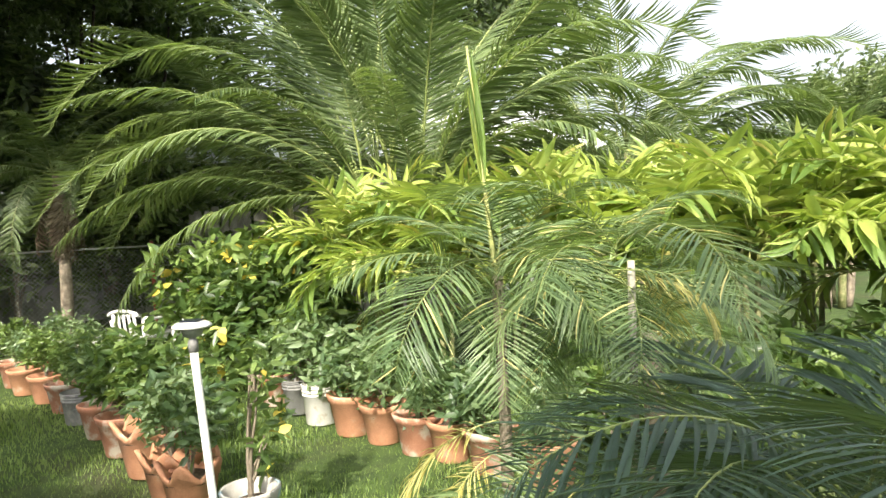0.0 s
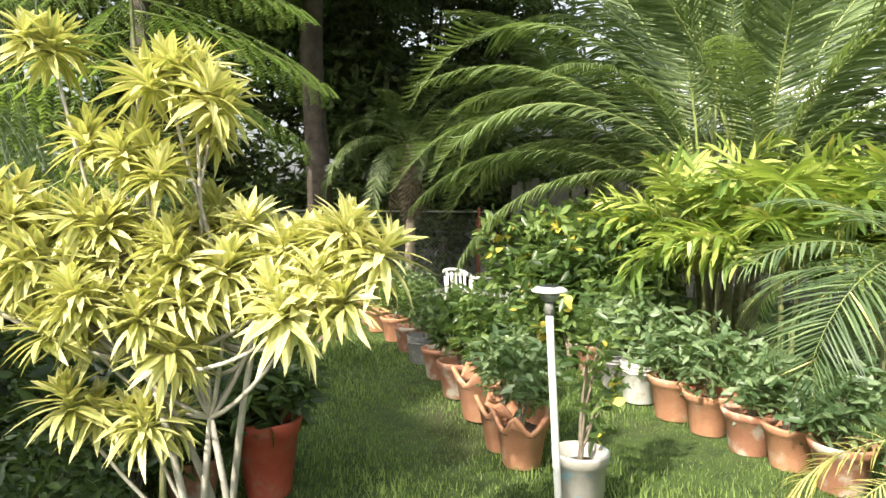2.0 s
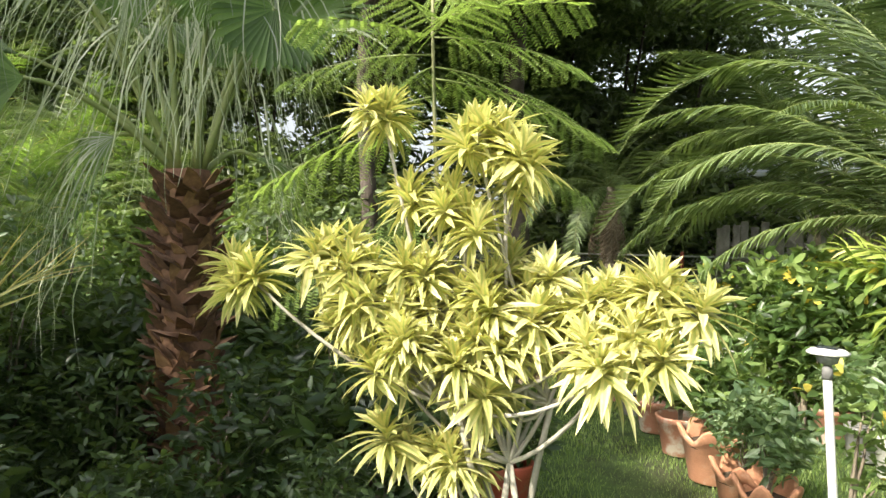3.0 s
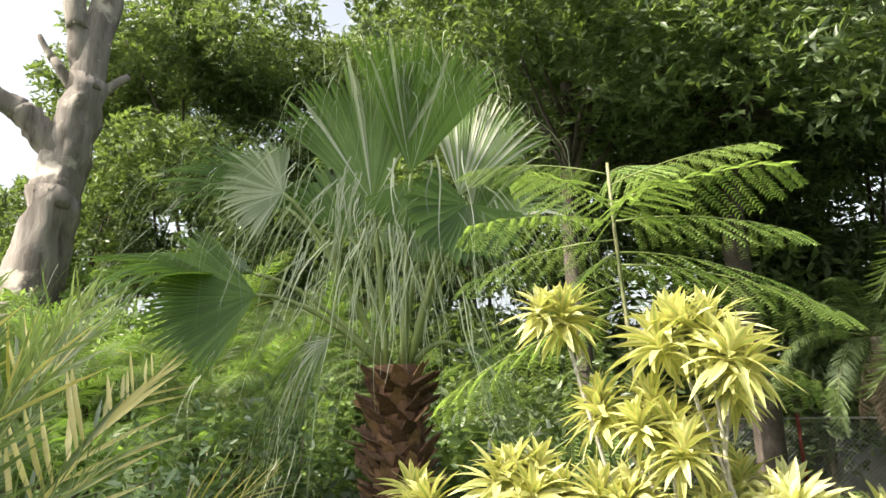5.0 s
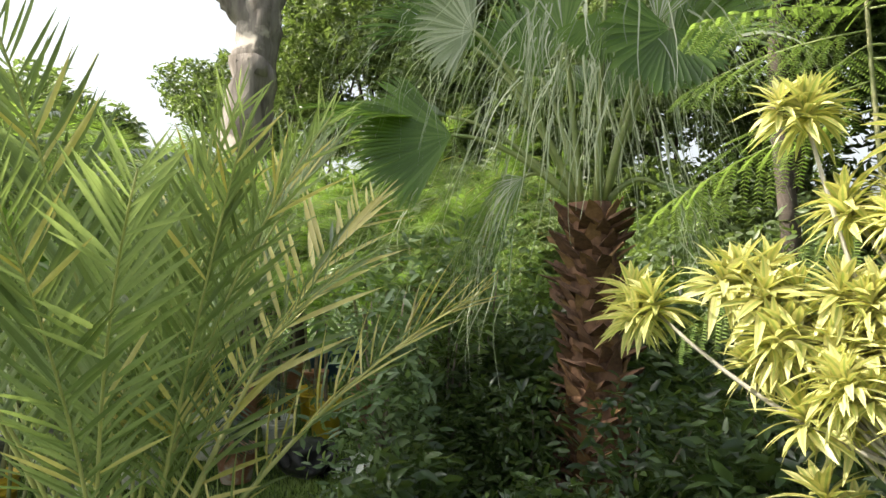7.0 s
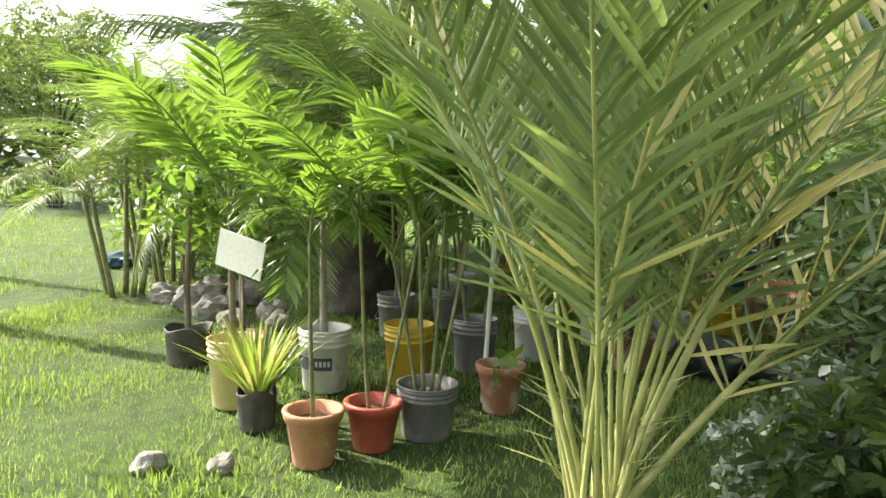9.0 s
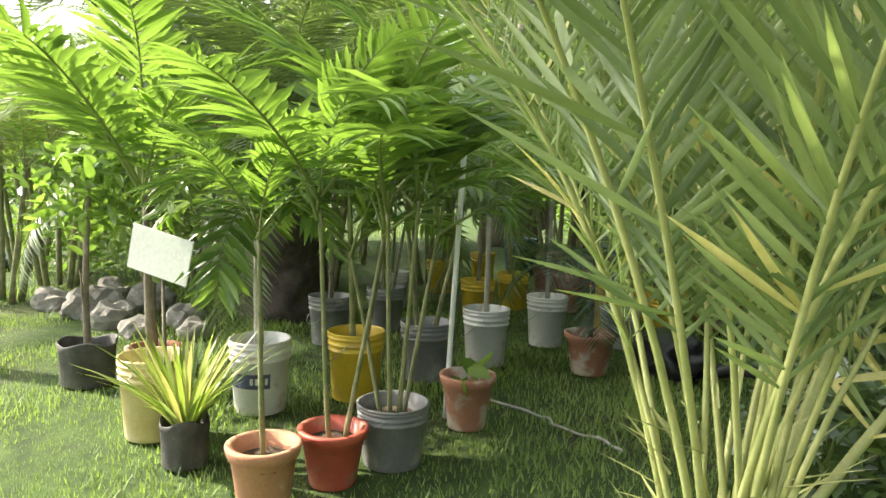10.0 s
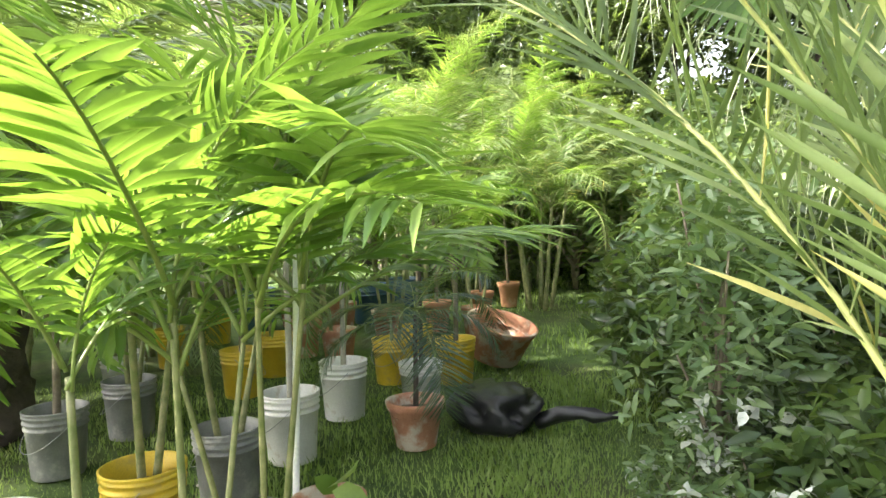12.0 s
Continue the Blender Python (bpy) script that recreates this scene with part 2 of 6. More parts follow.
M_LABEL = solid_mat("dark_blue_print", (0.06, 0.07, 0.12), (0.10, 0.11, 0.17), 6, 0.5, 0.05, 100)
M_ROOF = solid_mat("pale_metal_roof", (0.62, 0.66, 0.70), (0.78, 0.81, 0.84), 2, 0.5, 0.2, 30)
M_HOUSE = solid_mat("white_render", (0.62, 0.62, 0.60), (0.76, 0.76, 0.74), 2, 0.9, 0.3, 40)
M_GLASSY = solid_mat("dark_glass_panel", (0.02, 0.025, 0.04), (0.05, 0.06, 0.08), 4, 0.15, 0.0, 40)
M_HILL = solid_mat("far_hill_woods", (0.018, 0.034, 0.016), (0.04, 0.065, 0.03), 0.05, 1.0, 0.5, 0.3)


# ---- mesh tools ----
class Builder:
    """Collects vertices, faces and material numbers and turns them into one mesh."""

    def __init__(self):
        self.v, self.f, self.m, self.n = [], [], [], 0

    def add(self, verts, faces, slot=0):
        verts = np.asarray(verts, float).reshape(-1, 3)
        self.v.append(verts)
        off = self.n
        self.f.extend([tuple(i + off for i in f) for f in faces])
        self.m.extend([slot] * len(faces))
        self.n += len(verts)
        return self

    def stamp(self, tv, tf, basis, places, slot=0, slots=None):
        """Lays the template once for every 3 x 3 basis and place."""
        k = len(tv)
        n = len(places)
        out = np.einsum('nij,kj->nki', basis, tv) + places[:, None, :]
        self.v.append(out.reshape(-1, 3))
        base = self.n + np.arange(n) * k
        for j, f in enumerate(tf):
            fa = np.asarray(f)[None, :] + base[:, None]
            self.f.extend(map(tuple, fa.tolist()))
            self.m.extend([slots[j] if slots else slot] * n)
        self.n += n * k
        return self

    def tube(self, pts, radii, sides=6, slot=0, cap=True, wob=0.0):
        pts = np.asarray(pts, float)
        n = len(pts)
        tan = np.gradient(pts, axis=0)
        tan /= np.linalg.norm(tan, axis=1)[:, None] + 1e-9
        up = np.array([0.31, 0.17, 0.93]) if abs(tan[0][2]) < 0.8 else np.array([0.95, 0.2, 0.1])
        a = np.cross(tan, up)
        a /= np.linalg.norm(a, axis=1)[:, None] + 1e-9
        b = np.cross(tan, a)
        ang = np.arange(sides) / sides * 2 * np.pi
        r = np.asarray(radii, float)[:, None] * (1 + wob * rng.standard_normal((n, sides)))
        ring = pts[:, None, :] + r[:, :, None] * (np.cos(ang)[None, :, None] * a[:, None, :] + np.sin(ang)[None, :, None] * b[:, None, :])
        faces = []
        for i in range(n - 1):
            for j in range(sides):
                k = (j + 1) % sides
                faces.append((i * sides + j, i * sides + k, (i + 1) * sides + k, (i + 1) * sides + j))
        if cap:
            faces += [tuple(range(sides - 1, -1, -1)), tuple((n - 1) * sides + j for j in range(sides))]
        return self.add(ring.reshape(-1, 3), faces, slot)

    def lathe(self, profile, seg=28, slot=0, squash=None):
        prof = np.asarray(profile, float)
        ang = np.arange(seg) / seg * 2 * np.pi
        v = np.stack([prof[:, 0][:, None] * np.cos(ang), prof[:, 0][:, None] * np.sin(ang), np.repeat(prof[:, 1][:, None], seg, 1)], -1)
        faces = [(i * seg + j, i * seg + (j + 1) % seg, (i + 1) * seg + (j + 1) % seg, (i + 1) * seg + j) for i in range(len(prof) - 1) for j in range(seg)]
        return self.add(v.reshape(-1, 3), faces, slot)

    def box(self, lo, hi, slot=0, bevel=0.0):
        bm = bmesh.new()
        bmesh.ops.create_cube(bm, size=1.0)
        lo, hi = Vector(lo), Vector(hi)
        for v in bm.verts:
            v.co = Vector([lo[i] + (v.co[i] + 0.5) * (hi[i] - lo[i]) for i in range(3)])
        if bevel:
            bmesh.ops.bevel(bm, geom=bm.edges[:], offset=bevel, segments=2, affect='EDGES')
        bm.verts.index_update()
        self.add([v.co[:] for v in bm.verts], [[v.index for v in f.verts] for f in bm.faces], slot)
        bm.free()
        return self

    def mesh(self, name, mats, smooth=True):
        me = bpy.data.meshes.new(name)
        me.from_pydata(np.concatenate(self.v).tolist(), [], self.f)
        for m in mats if isinstance(mats, (list, tuple)) else [mats]:
            me.materials.append(m)
        me.polygons.foreach_set("material_index", self.m)
        if smooth:
            me.polygons.foreach_set("use_smooth", [True] * len(self.f))
        me.update()
        return me


def thing(name, at, label, category, group="", turn=0.0, kind=""):
    ob = new(name)
    ob.empty_display_size = 0.1
    ob.matrix_basis = pose(*at, 0, 0, turn)
    return tagged(ob, label, category, group, kind)


def part(name, mesh, parent, m=None, label=""):
    ob = new(name, mesh)
    ob.parent = parent
    if m is not None:
        ob.matrix_basis = m
    if label:
        ob["label"] = label
    return ob


def unit(a):
    return a / (np.linalg.norm(a, axis=-1, keepdims=True) + 1e-9)


def rand_basis(n, size, flat=0.5, spread=0.3):
    """Random leaf frames: x along the leaf, z its face, faces mostly up where flat is high."""
    x = rng.standard_normal((n, 3))
    x[:, 2] *= 0.6
    x = unit(x)
    z = rng.standard_normal((n, 3)) * (1 - flat) + np.array([0, 0, 1.0]) * flat * 1.5
    y = unit(np.cross(z, x))
    z = np.cross(x, y)
    s = size * (1 + spread * rng.uniform(-1, 1, n))
    return np.stack([x, y, z], -1) * s[:, None, None]


# a pointed leaf, folded along its midrib and bent down, one long and a third wide
LEAF_V = np.array([(0, 0, 0), (0.32, 0.17, 0.03), (0.30, 0, -0.02), (0.32, -0.17, 0.03), (0.7, 0.13, -0.02), (0.68, 0, -0.07), (0.7, -0.13, -0.02), (1, 0, -0.16)])
LEAF_F = [(0, 2, 1), (0, 3, 2), (2, 5, 4, 1), (2, 3, 6, 5), (5, 7, 4), (5, 6, 7)]
ROUND_V = LEAF_V * np.array([1, 1.9, 1.3])
DIA_V = np.array([(0, 0, 0), (0.45, 0.2, 0.05), (0.45, -0.2, 0.05), (1, 0, -0.12)])
SPRAY_V = np.concatenate([DIA_V * 0.5 @ np.array(Euler((0.2 * k, -0.3 + 0.2 * (k % 3), k * 1.05)).to_matrix()).T + np.array([0.14 * math.cos(k * 2.0), 0.14 * math.sin(k * 2.0), 0.06 * (k % 3)]) for k in range(7)])
SPRAY_F = [(a + 4 * k, b_ + 4 * k, c + 4 * k) for k in range(7) for a, b_, c in ((0, 3, 1), (0, 2, 3))]



def strip(length, width, droop, fold, seg=4, base=0.35):
    """A strap leaf along +x with a midrib fold; width profile narrow, full, pointed."""
    v, f = [], []
    for i in range(seg + 1):
        t = i / seg
        w = width * (base + (1 - base) * math.sin(min(1, t * 2.2) * math.pi / 2)) * (1 - max(0, (t - 0.45) / 0.55) ** 1.6) * 0.5 + width * 0.015
        x, z = length * (t - 0.12 * droop * t * t), -droop * length * t * t
        v += [(x, w, z + fold * w), (x, 0, z), (x, -w, z + fold * w)]
    for i in range(seg):
        a = i * 3
        f += [(a, a + 1, a + 4, a + 3), (a + 1, a + 2, a + 5, a + 4)]
    return np.array(v), f


def frond_mesh(name, length, pairs, leaf_len, leaf_w, mats, arch=0.5, bare=0.15, lift=0.35, leaf_droop=0.25, sweep=0.7, r0=0.012, seed=1, tip_len=0.45, ragged=0.12, planes=1, yellow=0.0):
    """A feather frond: arched rachis along +x with two rows of folded leaflets. mats: leaflet, rachis, yellowed leaflet."""
    g = np.random.default_rng(seed)
    b = Builder()
    n = 14
    t = np.linspace(0, 1, n)
    ang = arch * t ** 1.4
    step = length / (n - 1)
    px = np.concatenate([[0], np.cumsum(np.cos(-ang[1:] * 1.5) * step)])
    pz = np.concatenate([[0], np.cumsum(np.sin(-ang[1:] * 1.5) * step)])
    py = 0.03 * length * np.sin(t * 2.5 + seed) * t
    pts = np.stack([px, py, pz], -1)
    b.tube(pts, r0 * (1 - 0.85 * t) + 0.001, 5, 1)
    tan = unit(np.gradient(pts, axis=0))
    tv, tf = strip(1, leaf_w / leaf_len, leaf_droop, 0.5, 3)
    for side in (1, -1):
        s = np.linspace(bare, 0.995, pairs) + g.uniform(-0.3, 0.3, pairs) / pairs
        s = np.clip(s, 0, 1)
        p = np.stack([np.interp(s, t, pts[:, k]) for k in range(3)], -1)
        tg = unit(np.stack([np.interp(s, t, tan[:, k]) for k in range(3)], -1))
        sd = np.array([0, 1.0, 0]) * side
        nrm = np.cross(tg, np.array([0, 1.0, 0])) * -1
        nrm = np.where(nrm[:, 2:3] < 0, -nrm, nrm)
        k = (s - bare) / (1 - bare)
        sw = sweep * (0.55 + 0.75 * k)
        lf = lift + g.uniform(-1, 1, pairs) * ragged * (1 + 2 * (planes > 1))
        if planes > 1:
            lf = lf + (g.integers(0, planes, pairs) - 0.5) * 0.7
        d = unit(tg * sw[:, None] + sd + nrm * lf[:, None] + g.uniform(-ragged, ragged, (pairs, 3)))
        w = unit(np.cross(nrm + 0.25 * sd, d))
        z = np.cross(d, w)
        ll = leaf_len * (0.45 + 0.55 * np.sin(np.clip(k * 1.5 + 0.22, 0, 1) * np.pi * 0.62)) * np.where(k > 0.7, 1 - (1 - tip_len) * (k - 0.7) / 0.3, 1) * g.uniform(0.86, 1.08, pairs)
        basis = np.stack([d, w, z], -1) * ll[:, None, None]
        yl = g.uniform(0, 1, pairs) < yellow
        for flag, slot in ((False, 0), (True, 2)):
            q = yl == flag
            if q.any():
                b.stamp(tv, tf, basis[q], p[q], slot)
    return b.mesh(name, mats)


def frond_pose(turn, up, roll=0.0, at=(0, 0, 0), size=1.0):
    """A frond that leaves at this heading (degrees anticlockwise from +x) and rises by this angle."""
    return Matrix.Translation(at) @ Euler((0, 0, radians(turn))).to_matrix().to_4x4() @ Euler((0, radians(-up), 0)).to_matrix().to_4x4() @ Euler((radians(roll), 0, 0)).to_matrix().to_4x4() @ Matrix.Scale(size, 4)


def pot_profile(r, h, taper=0.78, lip=0.025, wall=0.012, rings=0):
    p = [(0.0, 0.0), (r * taper * 0.96, 0.0), (r * taper, 0.008)]
    rb = lambda z: r * (taper + (1 - taper) * z / h)
    if rings:
        for k in range(rings):
            z0 = h * (0.72 + 0.09 * k)
            p += [(rb(z0) , z0), (rb(z0) + 0.008, z0 + 0.004), (rb(z0) + 0.008, z0 + 0.012), (rb(z0), z0 + 0.016)]
    else:
        p += [(rb(h * 0.8), h * 0.8), (rb(h * 0.8) + lip * 0.4, h * 0.8 + 0.004)]
    p += [(r + (0.006 if rings else lip * 0.5), h - 0.012), (r + (0.007 if rings else lip * 0.5), h - 0.003), (r, h), (r - wall, h - 0.004), (rb(h * 0.55) - wall, h * 0.72), (rb(h * 0.5) - wall * 1.5, h * 0.68)]
    return p


MESHES = {}


def once(key, make):
    if key not in MESHES:
        MESHES[key] = make()
    return MESHES[key]


def add_pot(parent, kind, r, h, name="pot"):
    """Pot and soil, as parts of the planted thing."""
    mats = {"terra": M_TERRA, "scallop": M_TERRA, "old": M_TERRA_OLD, "red": M_RED, "white": M_WHITE, "yellow": M_YELLOW, "pale": M_PALEYEL, "grey": M_GREY, "paint": M_PAINTED, "bag": M_GREYBAG, "black": M_BLACKBAG}
    bucket = kind in ("white", "yellow", "pale", "grey", "paint")
    bag = kind in ("bag", "black")

    def make():
        b = Builder().lathe(pot_profile(r, h, 0.84 if bucket else (0.92 if bag else 0.72), 0.025 if not bag else 0.006, 0.004 if bucket or bag else 0.014, 3 if bucket and kind != "paint" else 0), 30)
        if bag:
            v = b.v[0]
            a = np.arctan2(v[:, 1], v[:, 0])
            k = 1 + 0.05 * np.sin(a * 5 + v[:, 2] * 30) + 0.03 * np.sin(a * 11 - v[:, 2] * 50)
            v[:, 0] *= k
            v[:, 1] *= k
            v[:, 2] += 0.015 * np.sin(a * 3) * (v[:, 2] > h * 0.9)
        if kind == "scallop":
            v = b.v[0]
            a = np.arctan2(v[:, 1], v[:, 0])
            k = np.clip((v[:, 2] / h - 0.55) / 0.45, 0, 1) ** 1.5
            v[:, :2] *= (1 + 0.13 * k * np.cos(5 * a))[:, None]
            v[:, 2] += 0.055 * k * np.cos(5 * a)
        return b.mesh(name, mats[kind])

    body = part(name, once((kind, r, h, name), make), parent)

    def soil():
        b = Builder()
        rr = r * 0.93
        prof = [(rr * k / 5, h * 0.74 + 0.018 * math.cos(k / 5 * 1.5) + 0.008 * math.sin(k * 2.3)) for k in range(6)]
        b.lathe(prof, 18)
        b.v[0][:, 2] += rng.uniform(-0.006, 0.006, len(b.v[0]))
        return b.mesh("soil", M_SOIL)

    part("soil", once(("soil", r, h), soil), parent)
    if bucket and kind != "paint":
        def wire():
            a = np.linspace(0, np.pi, 15)
            pts = np.stack([np.cos(a) * (r + 0.008), -np.sin(a) * r * 0.35 - r * 0.75 * np.sin(a), h * 0.86 - np.sin(a) * h * 0.42], -1)
            return Builder().tube(pts, [0.0022] * 15, 5).mesh("handle", M_WIRE)
        part("handle", once(("wire", r, h), wire), body, label="thin wire handle")
    return h * 0.74


# ---- ground and setting ----
def ground():
    n = 60
    ax = np.concatenate([-np.geomspace(600, 14, 16), np.linspace(-12, 12, 49), np.geomspace(14, 600, 16)])
    X, Y = np.meshgrid(ax, ax, indexing="ij")
    Z = np.where((abs(X) < 30) & (abs(Y) < 30), 0.012 * np.sin(X * 1.7 + Y) * np.sin(Y * 2.1), 0)
    k = len(ax)
    faces = [(i * k + j, (i + 1) * k + j, (i + 1) * k + j + 1, i * k + j + 1) for i in range(k - 1) for j in range(k - 1)]
    b = Builder().add(np.stack([X, Y, Z - 0.012], -1), faces)
    ob = new("ground", b.mesh("ground", M_GROUND))
    tagged(ob, "lawn soil with patches of bare earth", "ground", kind="structure")


def grass(name, n, lo, hi, size, label):
    """Short uneven turf blades."""
    tv = np.array([(0, -0.06, 0), (0, 0.06, 0), (0.12, 0.045, 0.55), (0.12, -0.045, 0.55), (0.4, 0, 1.0)])
    tf = [(0, 1, 2, 3), (3, 2, 4)]
    p = np.stack([rng.uniform(lo[0], hi[0], n), rng.uniform(lo[1], hi[1], n), np.full(n, -0.014)], -1)
    a = rng.uniform(0, 2 * np.pi, n)
    patch = 0.75 + 0.45 * np.sin(p[:, 0] * 2.3 + 1.3 * np.sin(p[:, 1] * 1.7)) * np.sin(p[:, 1] * 2.9 + p[:, 0])
    s = size * rng.uniform(0.5, 1.3, n) * patch
    lean = rng.uniform(-0.6, 0.6, n)
    x = np.stack([np.cos(a), np.sin(a), lean * 0], -1)
    y = np.stack([-np.sin(a), np.cos(a), lean * 0], -1)
    z = unit(np.stack([lean * np.cos(a), lean * np.sin(a), np.ones(n)], -1))
    b = Builder().stamp(tv, tf, np.stack([x, y * 1.3, z], -1) * s[:, None, None], p)
    tagged(new(name, b.mesh(name, M_GRASS)), label, "grass", kind="stuff")


ground()
grass("lawn_grass", 120000, (-7.2, 0.2), (1.6, 8.6), 0.055, "short uneven green lawn turf with worn patches")
grass("lawn_grass", 90000, (-8.5, -5.5), (-0.8, 1.6), 0.055, "short shaded lawn turf between the nursery pots")
grass("lawn_grass", 42000, (-22, -18), (-5, -3), 0.085, "sunlit lawn turf running off to a fence")
grass("lawn_grass", 22000, (-16, 1), (-7, 12), 0.09, "rough turf under the far trees")


# ---- palms ----
def feather_palm(name, at, label, meshes, crown_z, fronds, trunk=None, group="", trunk_mat=None, at_turn=0.0):
    """A palm from given frond meshes: rows of (mesh number, heading, rise, roll, size, height)."""
    ob = thing(name, at, label, "palm", group, at_turn)
    if trunk:
        b = Builder()
        for (ox, oy, r, h) in trunk:
            z = np.linspace(0, h, 12)
            b.tube(np.stack([ox * (0.4 + 0.6 * z / max(h, 0.01)), oy * (0.4 + 0.6 * z / max(h, 0.01)), z], -1), r * (1.25 - 0.35 * z / max(h, 0.01)), 9, 0, wob=0.05)
        part("trunk", b.mesh("trunk", trunk_mat or M_STEM), ob)
    for (k, turn, up, roll, size, hz, ox, oy) in fronds:
        part("frond", meshes[k % len(meshes)], ob, frond_pose(turn, up, roll, (ox, oy, hz), size))
    return ob


def crown(n, up_range, size_range, z, roll=12, spread=0.03, kinds=4, start=0.0, arc=360.0):
    rows = []
    for i in range(n):
        t = i / max(1, n - 1)
        rows.append((int(rng.integers(0, kinds)), start + (i * 137.5) % arc + rng.uniform(-8, 8), up_range[0] + (up_range[1] - up_range[0]) * t + rng.uniform(-6, 6), rng.uniform(-roll, roll), rng.uniform(*size_range), z + rng.uniform(-0.04, 0.04), rng.uniform(-spread, spread), rng.uniform(-spread, spread)))
    return rows


# near date palm with stiff grey-green fronds
DATE = [frond_mesh("date_frond", 1.75, 42, 0.30, 0.016, [M_DATE, M_RACHIS_Y, M_DATE_YEL], 0.25 + 0.1 * k, 0.34, 0.3, 0.05, 1.35, 0.0075, 20 + k, planes=3, yellow=0.03, ragged=0.16) for k in range(4)]
DATE_YEL = [frond_mesh("yellowing_date_frond", 1.75, 30, 0.40, 0.024, [M_DATE_YEL, M_RACHIS_Y, M_DATE], 0.32, 0.25, 0.35, 0.06, 1.1, 0.012, 31, planes=2, yellow=0.22, ragged=0.1)]


def date_palm(at):
    ob = thing("date_palm", at, "young date palm with stiff grey-green fronds, one yellowing", "palm")
    b = Builder()
    z = np.linspace(0, 0.5, 9)
    b.tube(np.stack([z * 0, z * 0, z], -1), 0.13 - 0.09 * z, 10, 0, wob=0.08)
    part("trunk", b.mesh("trunk", M_BOOT), ob)
    rows = crown(20, (45, 88), (0.85, 1.1), 0.42, 18, 0.05)
    for (k, turn, up, roll, size, hz, ox, oy) in rows:
        toward = abs((turn - 275 + 180) % 360 - 180)
        if toward < 105:
            up = max(up, 80 - 0.08 * toward)
        up = max(up, 56)
        if abs((turn - 85 + 180) % 360 - 180) < 60:
            up = max(up, 80)
        part("frond", DATE[k], ob, frond_pose(turn, up, roll, (ox, oy, hz), size))
    part("frond", DATE_YEL[0], ob, frond_pose(112, 52, -20, (0, 0.02, 0.45), 0.95), "yellowing frond with split leaflets")
    part("frond", DATE_YEL[0], ob, frond_pose(125, 64, 15, (0, 0.02, 0.45), 1.05), "yellowing frond with split leaflets")
    tv, tf = strip(0.13, 0.008, 0.02, 0.4, 2, 0.9)
    spine = Builder().add(tv, tf).mesh("spine", M_RACHIS_Y)
    for i in range(60):
        a = i * 137.5
        part("spine", spine, ob, frond_pose(a, rng.uniform(15, 55), 0, (0.1 * math.cos(radians(a)), 0.1 * math.sin(radians(a)), rng.uniform(0.3, 0.8)), rng.uniform(0.7, 1.3)))


date_palm((-2.66, 0.0, 0))

# big arching clump palms behind the flower row
BIG = [frond_mesh("arching_frond", 4.3, 84, 0.56, 0.035, [M_BIGPALM, M_RACHIS, M_DATE_YEL], 0.7 + 0.3 * k, 0.12, -0.05, 0.3, 0.8, 0.018, 40 + k, ragged=0.10) for k in range(4)]
ARCHES = [
    (2, 190, 55, 0.95), (1, 200, 36, 0.80), (1, 206, 18, 0.72), (3, 176, 74, 0.98), (2, 184, 66, 1.0), (3, 196, 76, 1.0), (1, 170, 42, 0.85), (2, 160, 60, 0.9), (2, 212, 50, 0.78),
    (1, 150, 80, 1.0), (0, 100, 84, 1.0), (1, 60, 80, 1.0), (1, 30, 76, 1.0), (1, 222, 79, 0.95), (0, 250, 85, 0.9), (0, 300, 84, 0.9), (2, 338, 76, 0.95),
    (2, 355, 58, 0.92), (2, 10, 46, 0.9), (3, 346, 69, 1.0), (1, 20, 30, 0.78), (3, 4, 74, 1.0), (1, 350, 40, 0.7),
    (0, 170, 80, 0.95), (1, 200, 84, 1.0), (0, 230, 72, 0.8), (1, 140, 72, 0.95), (0, 185, 70, 0.9), (2, 178, 48, 0.85), (3, 168, 64, 0.95), (1, 215, 64, 0.85), (0, 20, 84, 0.95), (1, 320, 78, 0.9), (0, 350, 74, 0.95), (1, 5, 66, 0.95), (0, 280, 78, 0.72), (1, 265, 74, 0.62), (0, 120, 76, 1.0), (2, 90, 74, 0.95), (1, 45, 70, 0.95), (3, 15, 58, 0.9), (2, 330, 56, 0.72), (1, 240, 60, 0.6),
    (2, 130, 55, 0.9), (2, 110, 66, 0.9), (1, 75, 50, 0.85), (2, 50, 62, 0.9), (1, 140, 35, 0.8), (1, 90, 40, 0.8)]


def clump_palm(at, arches, label, size=1.0, heads=1.9):
    """Several leaning stems; long fronds rise from their heads and arch over."""
    ob = thing("clump_palm", at, label, "palm", "arching palms")
    tops = []
    for k in range(7):
        a = k * 0.9 + 0.3
        h = heads - 0.35 + 0.3 * (k % 3)
        z = np.linspace(0, h, 9)
        b = Builder().tube(np.stack([(0.2 + 0.1 * z) * math.cos(a), (0.2 + 0.1 * z) * math.sin(a), z], -1), 0.06 - 0.012 * z, 8, 0, wob=0.06)
        part("stem", b.mesh("stem", M_STEM_GREEN if k % 2 else M_STEM), ob)
        tops.append(((0.2 + 0.1 * h) * math.cos(a), (0.2 + 0.1 * h) * math.sin(a), h))
    for i, (k, head, up, sz) in enumerate(arches):
        j = min(range(7), key=lambda q: math.cos(radians(head) - (q * 0.9 + 0.3)) * -1 + 0.3 * ((q + i) % 3))
        part("frond", BIG[k], ob, frond_pose(head + rng.uniform(-4, 4), up + rng.uniform(-3, 3), rng.uniform(-14, 14), tops[j], sz * size))
    return ob


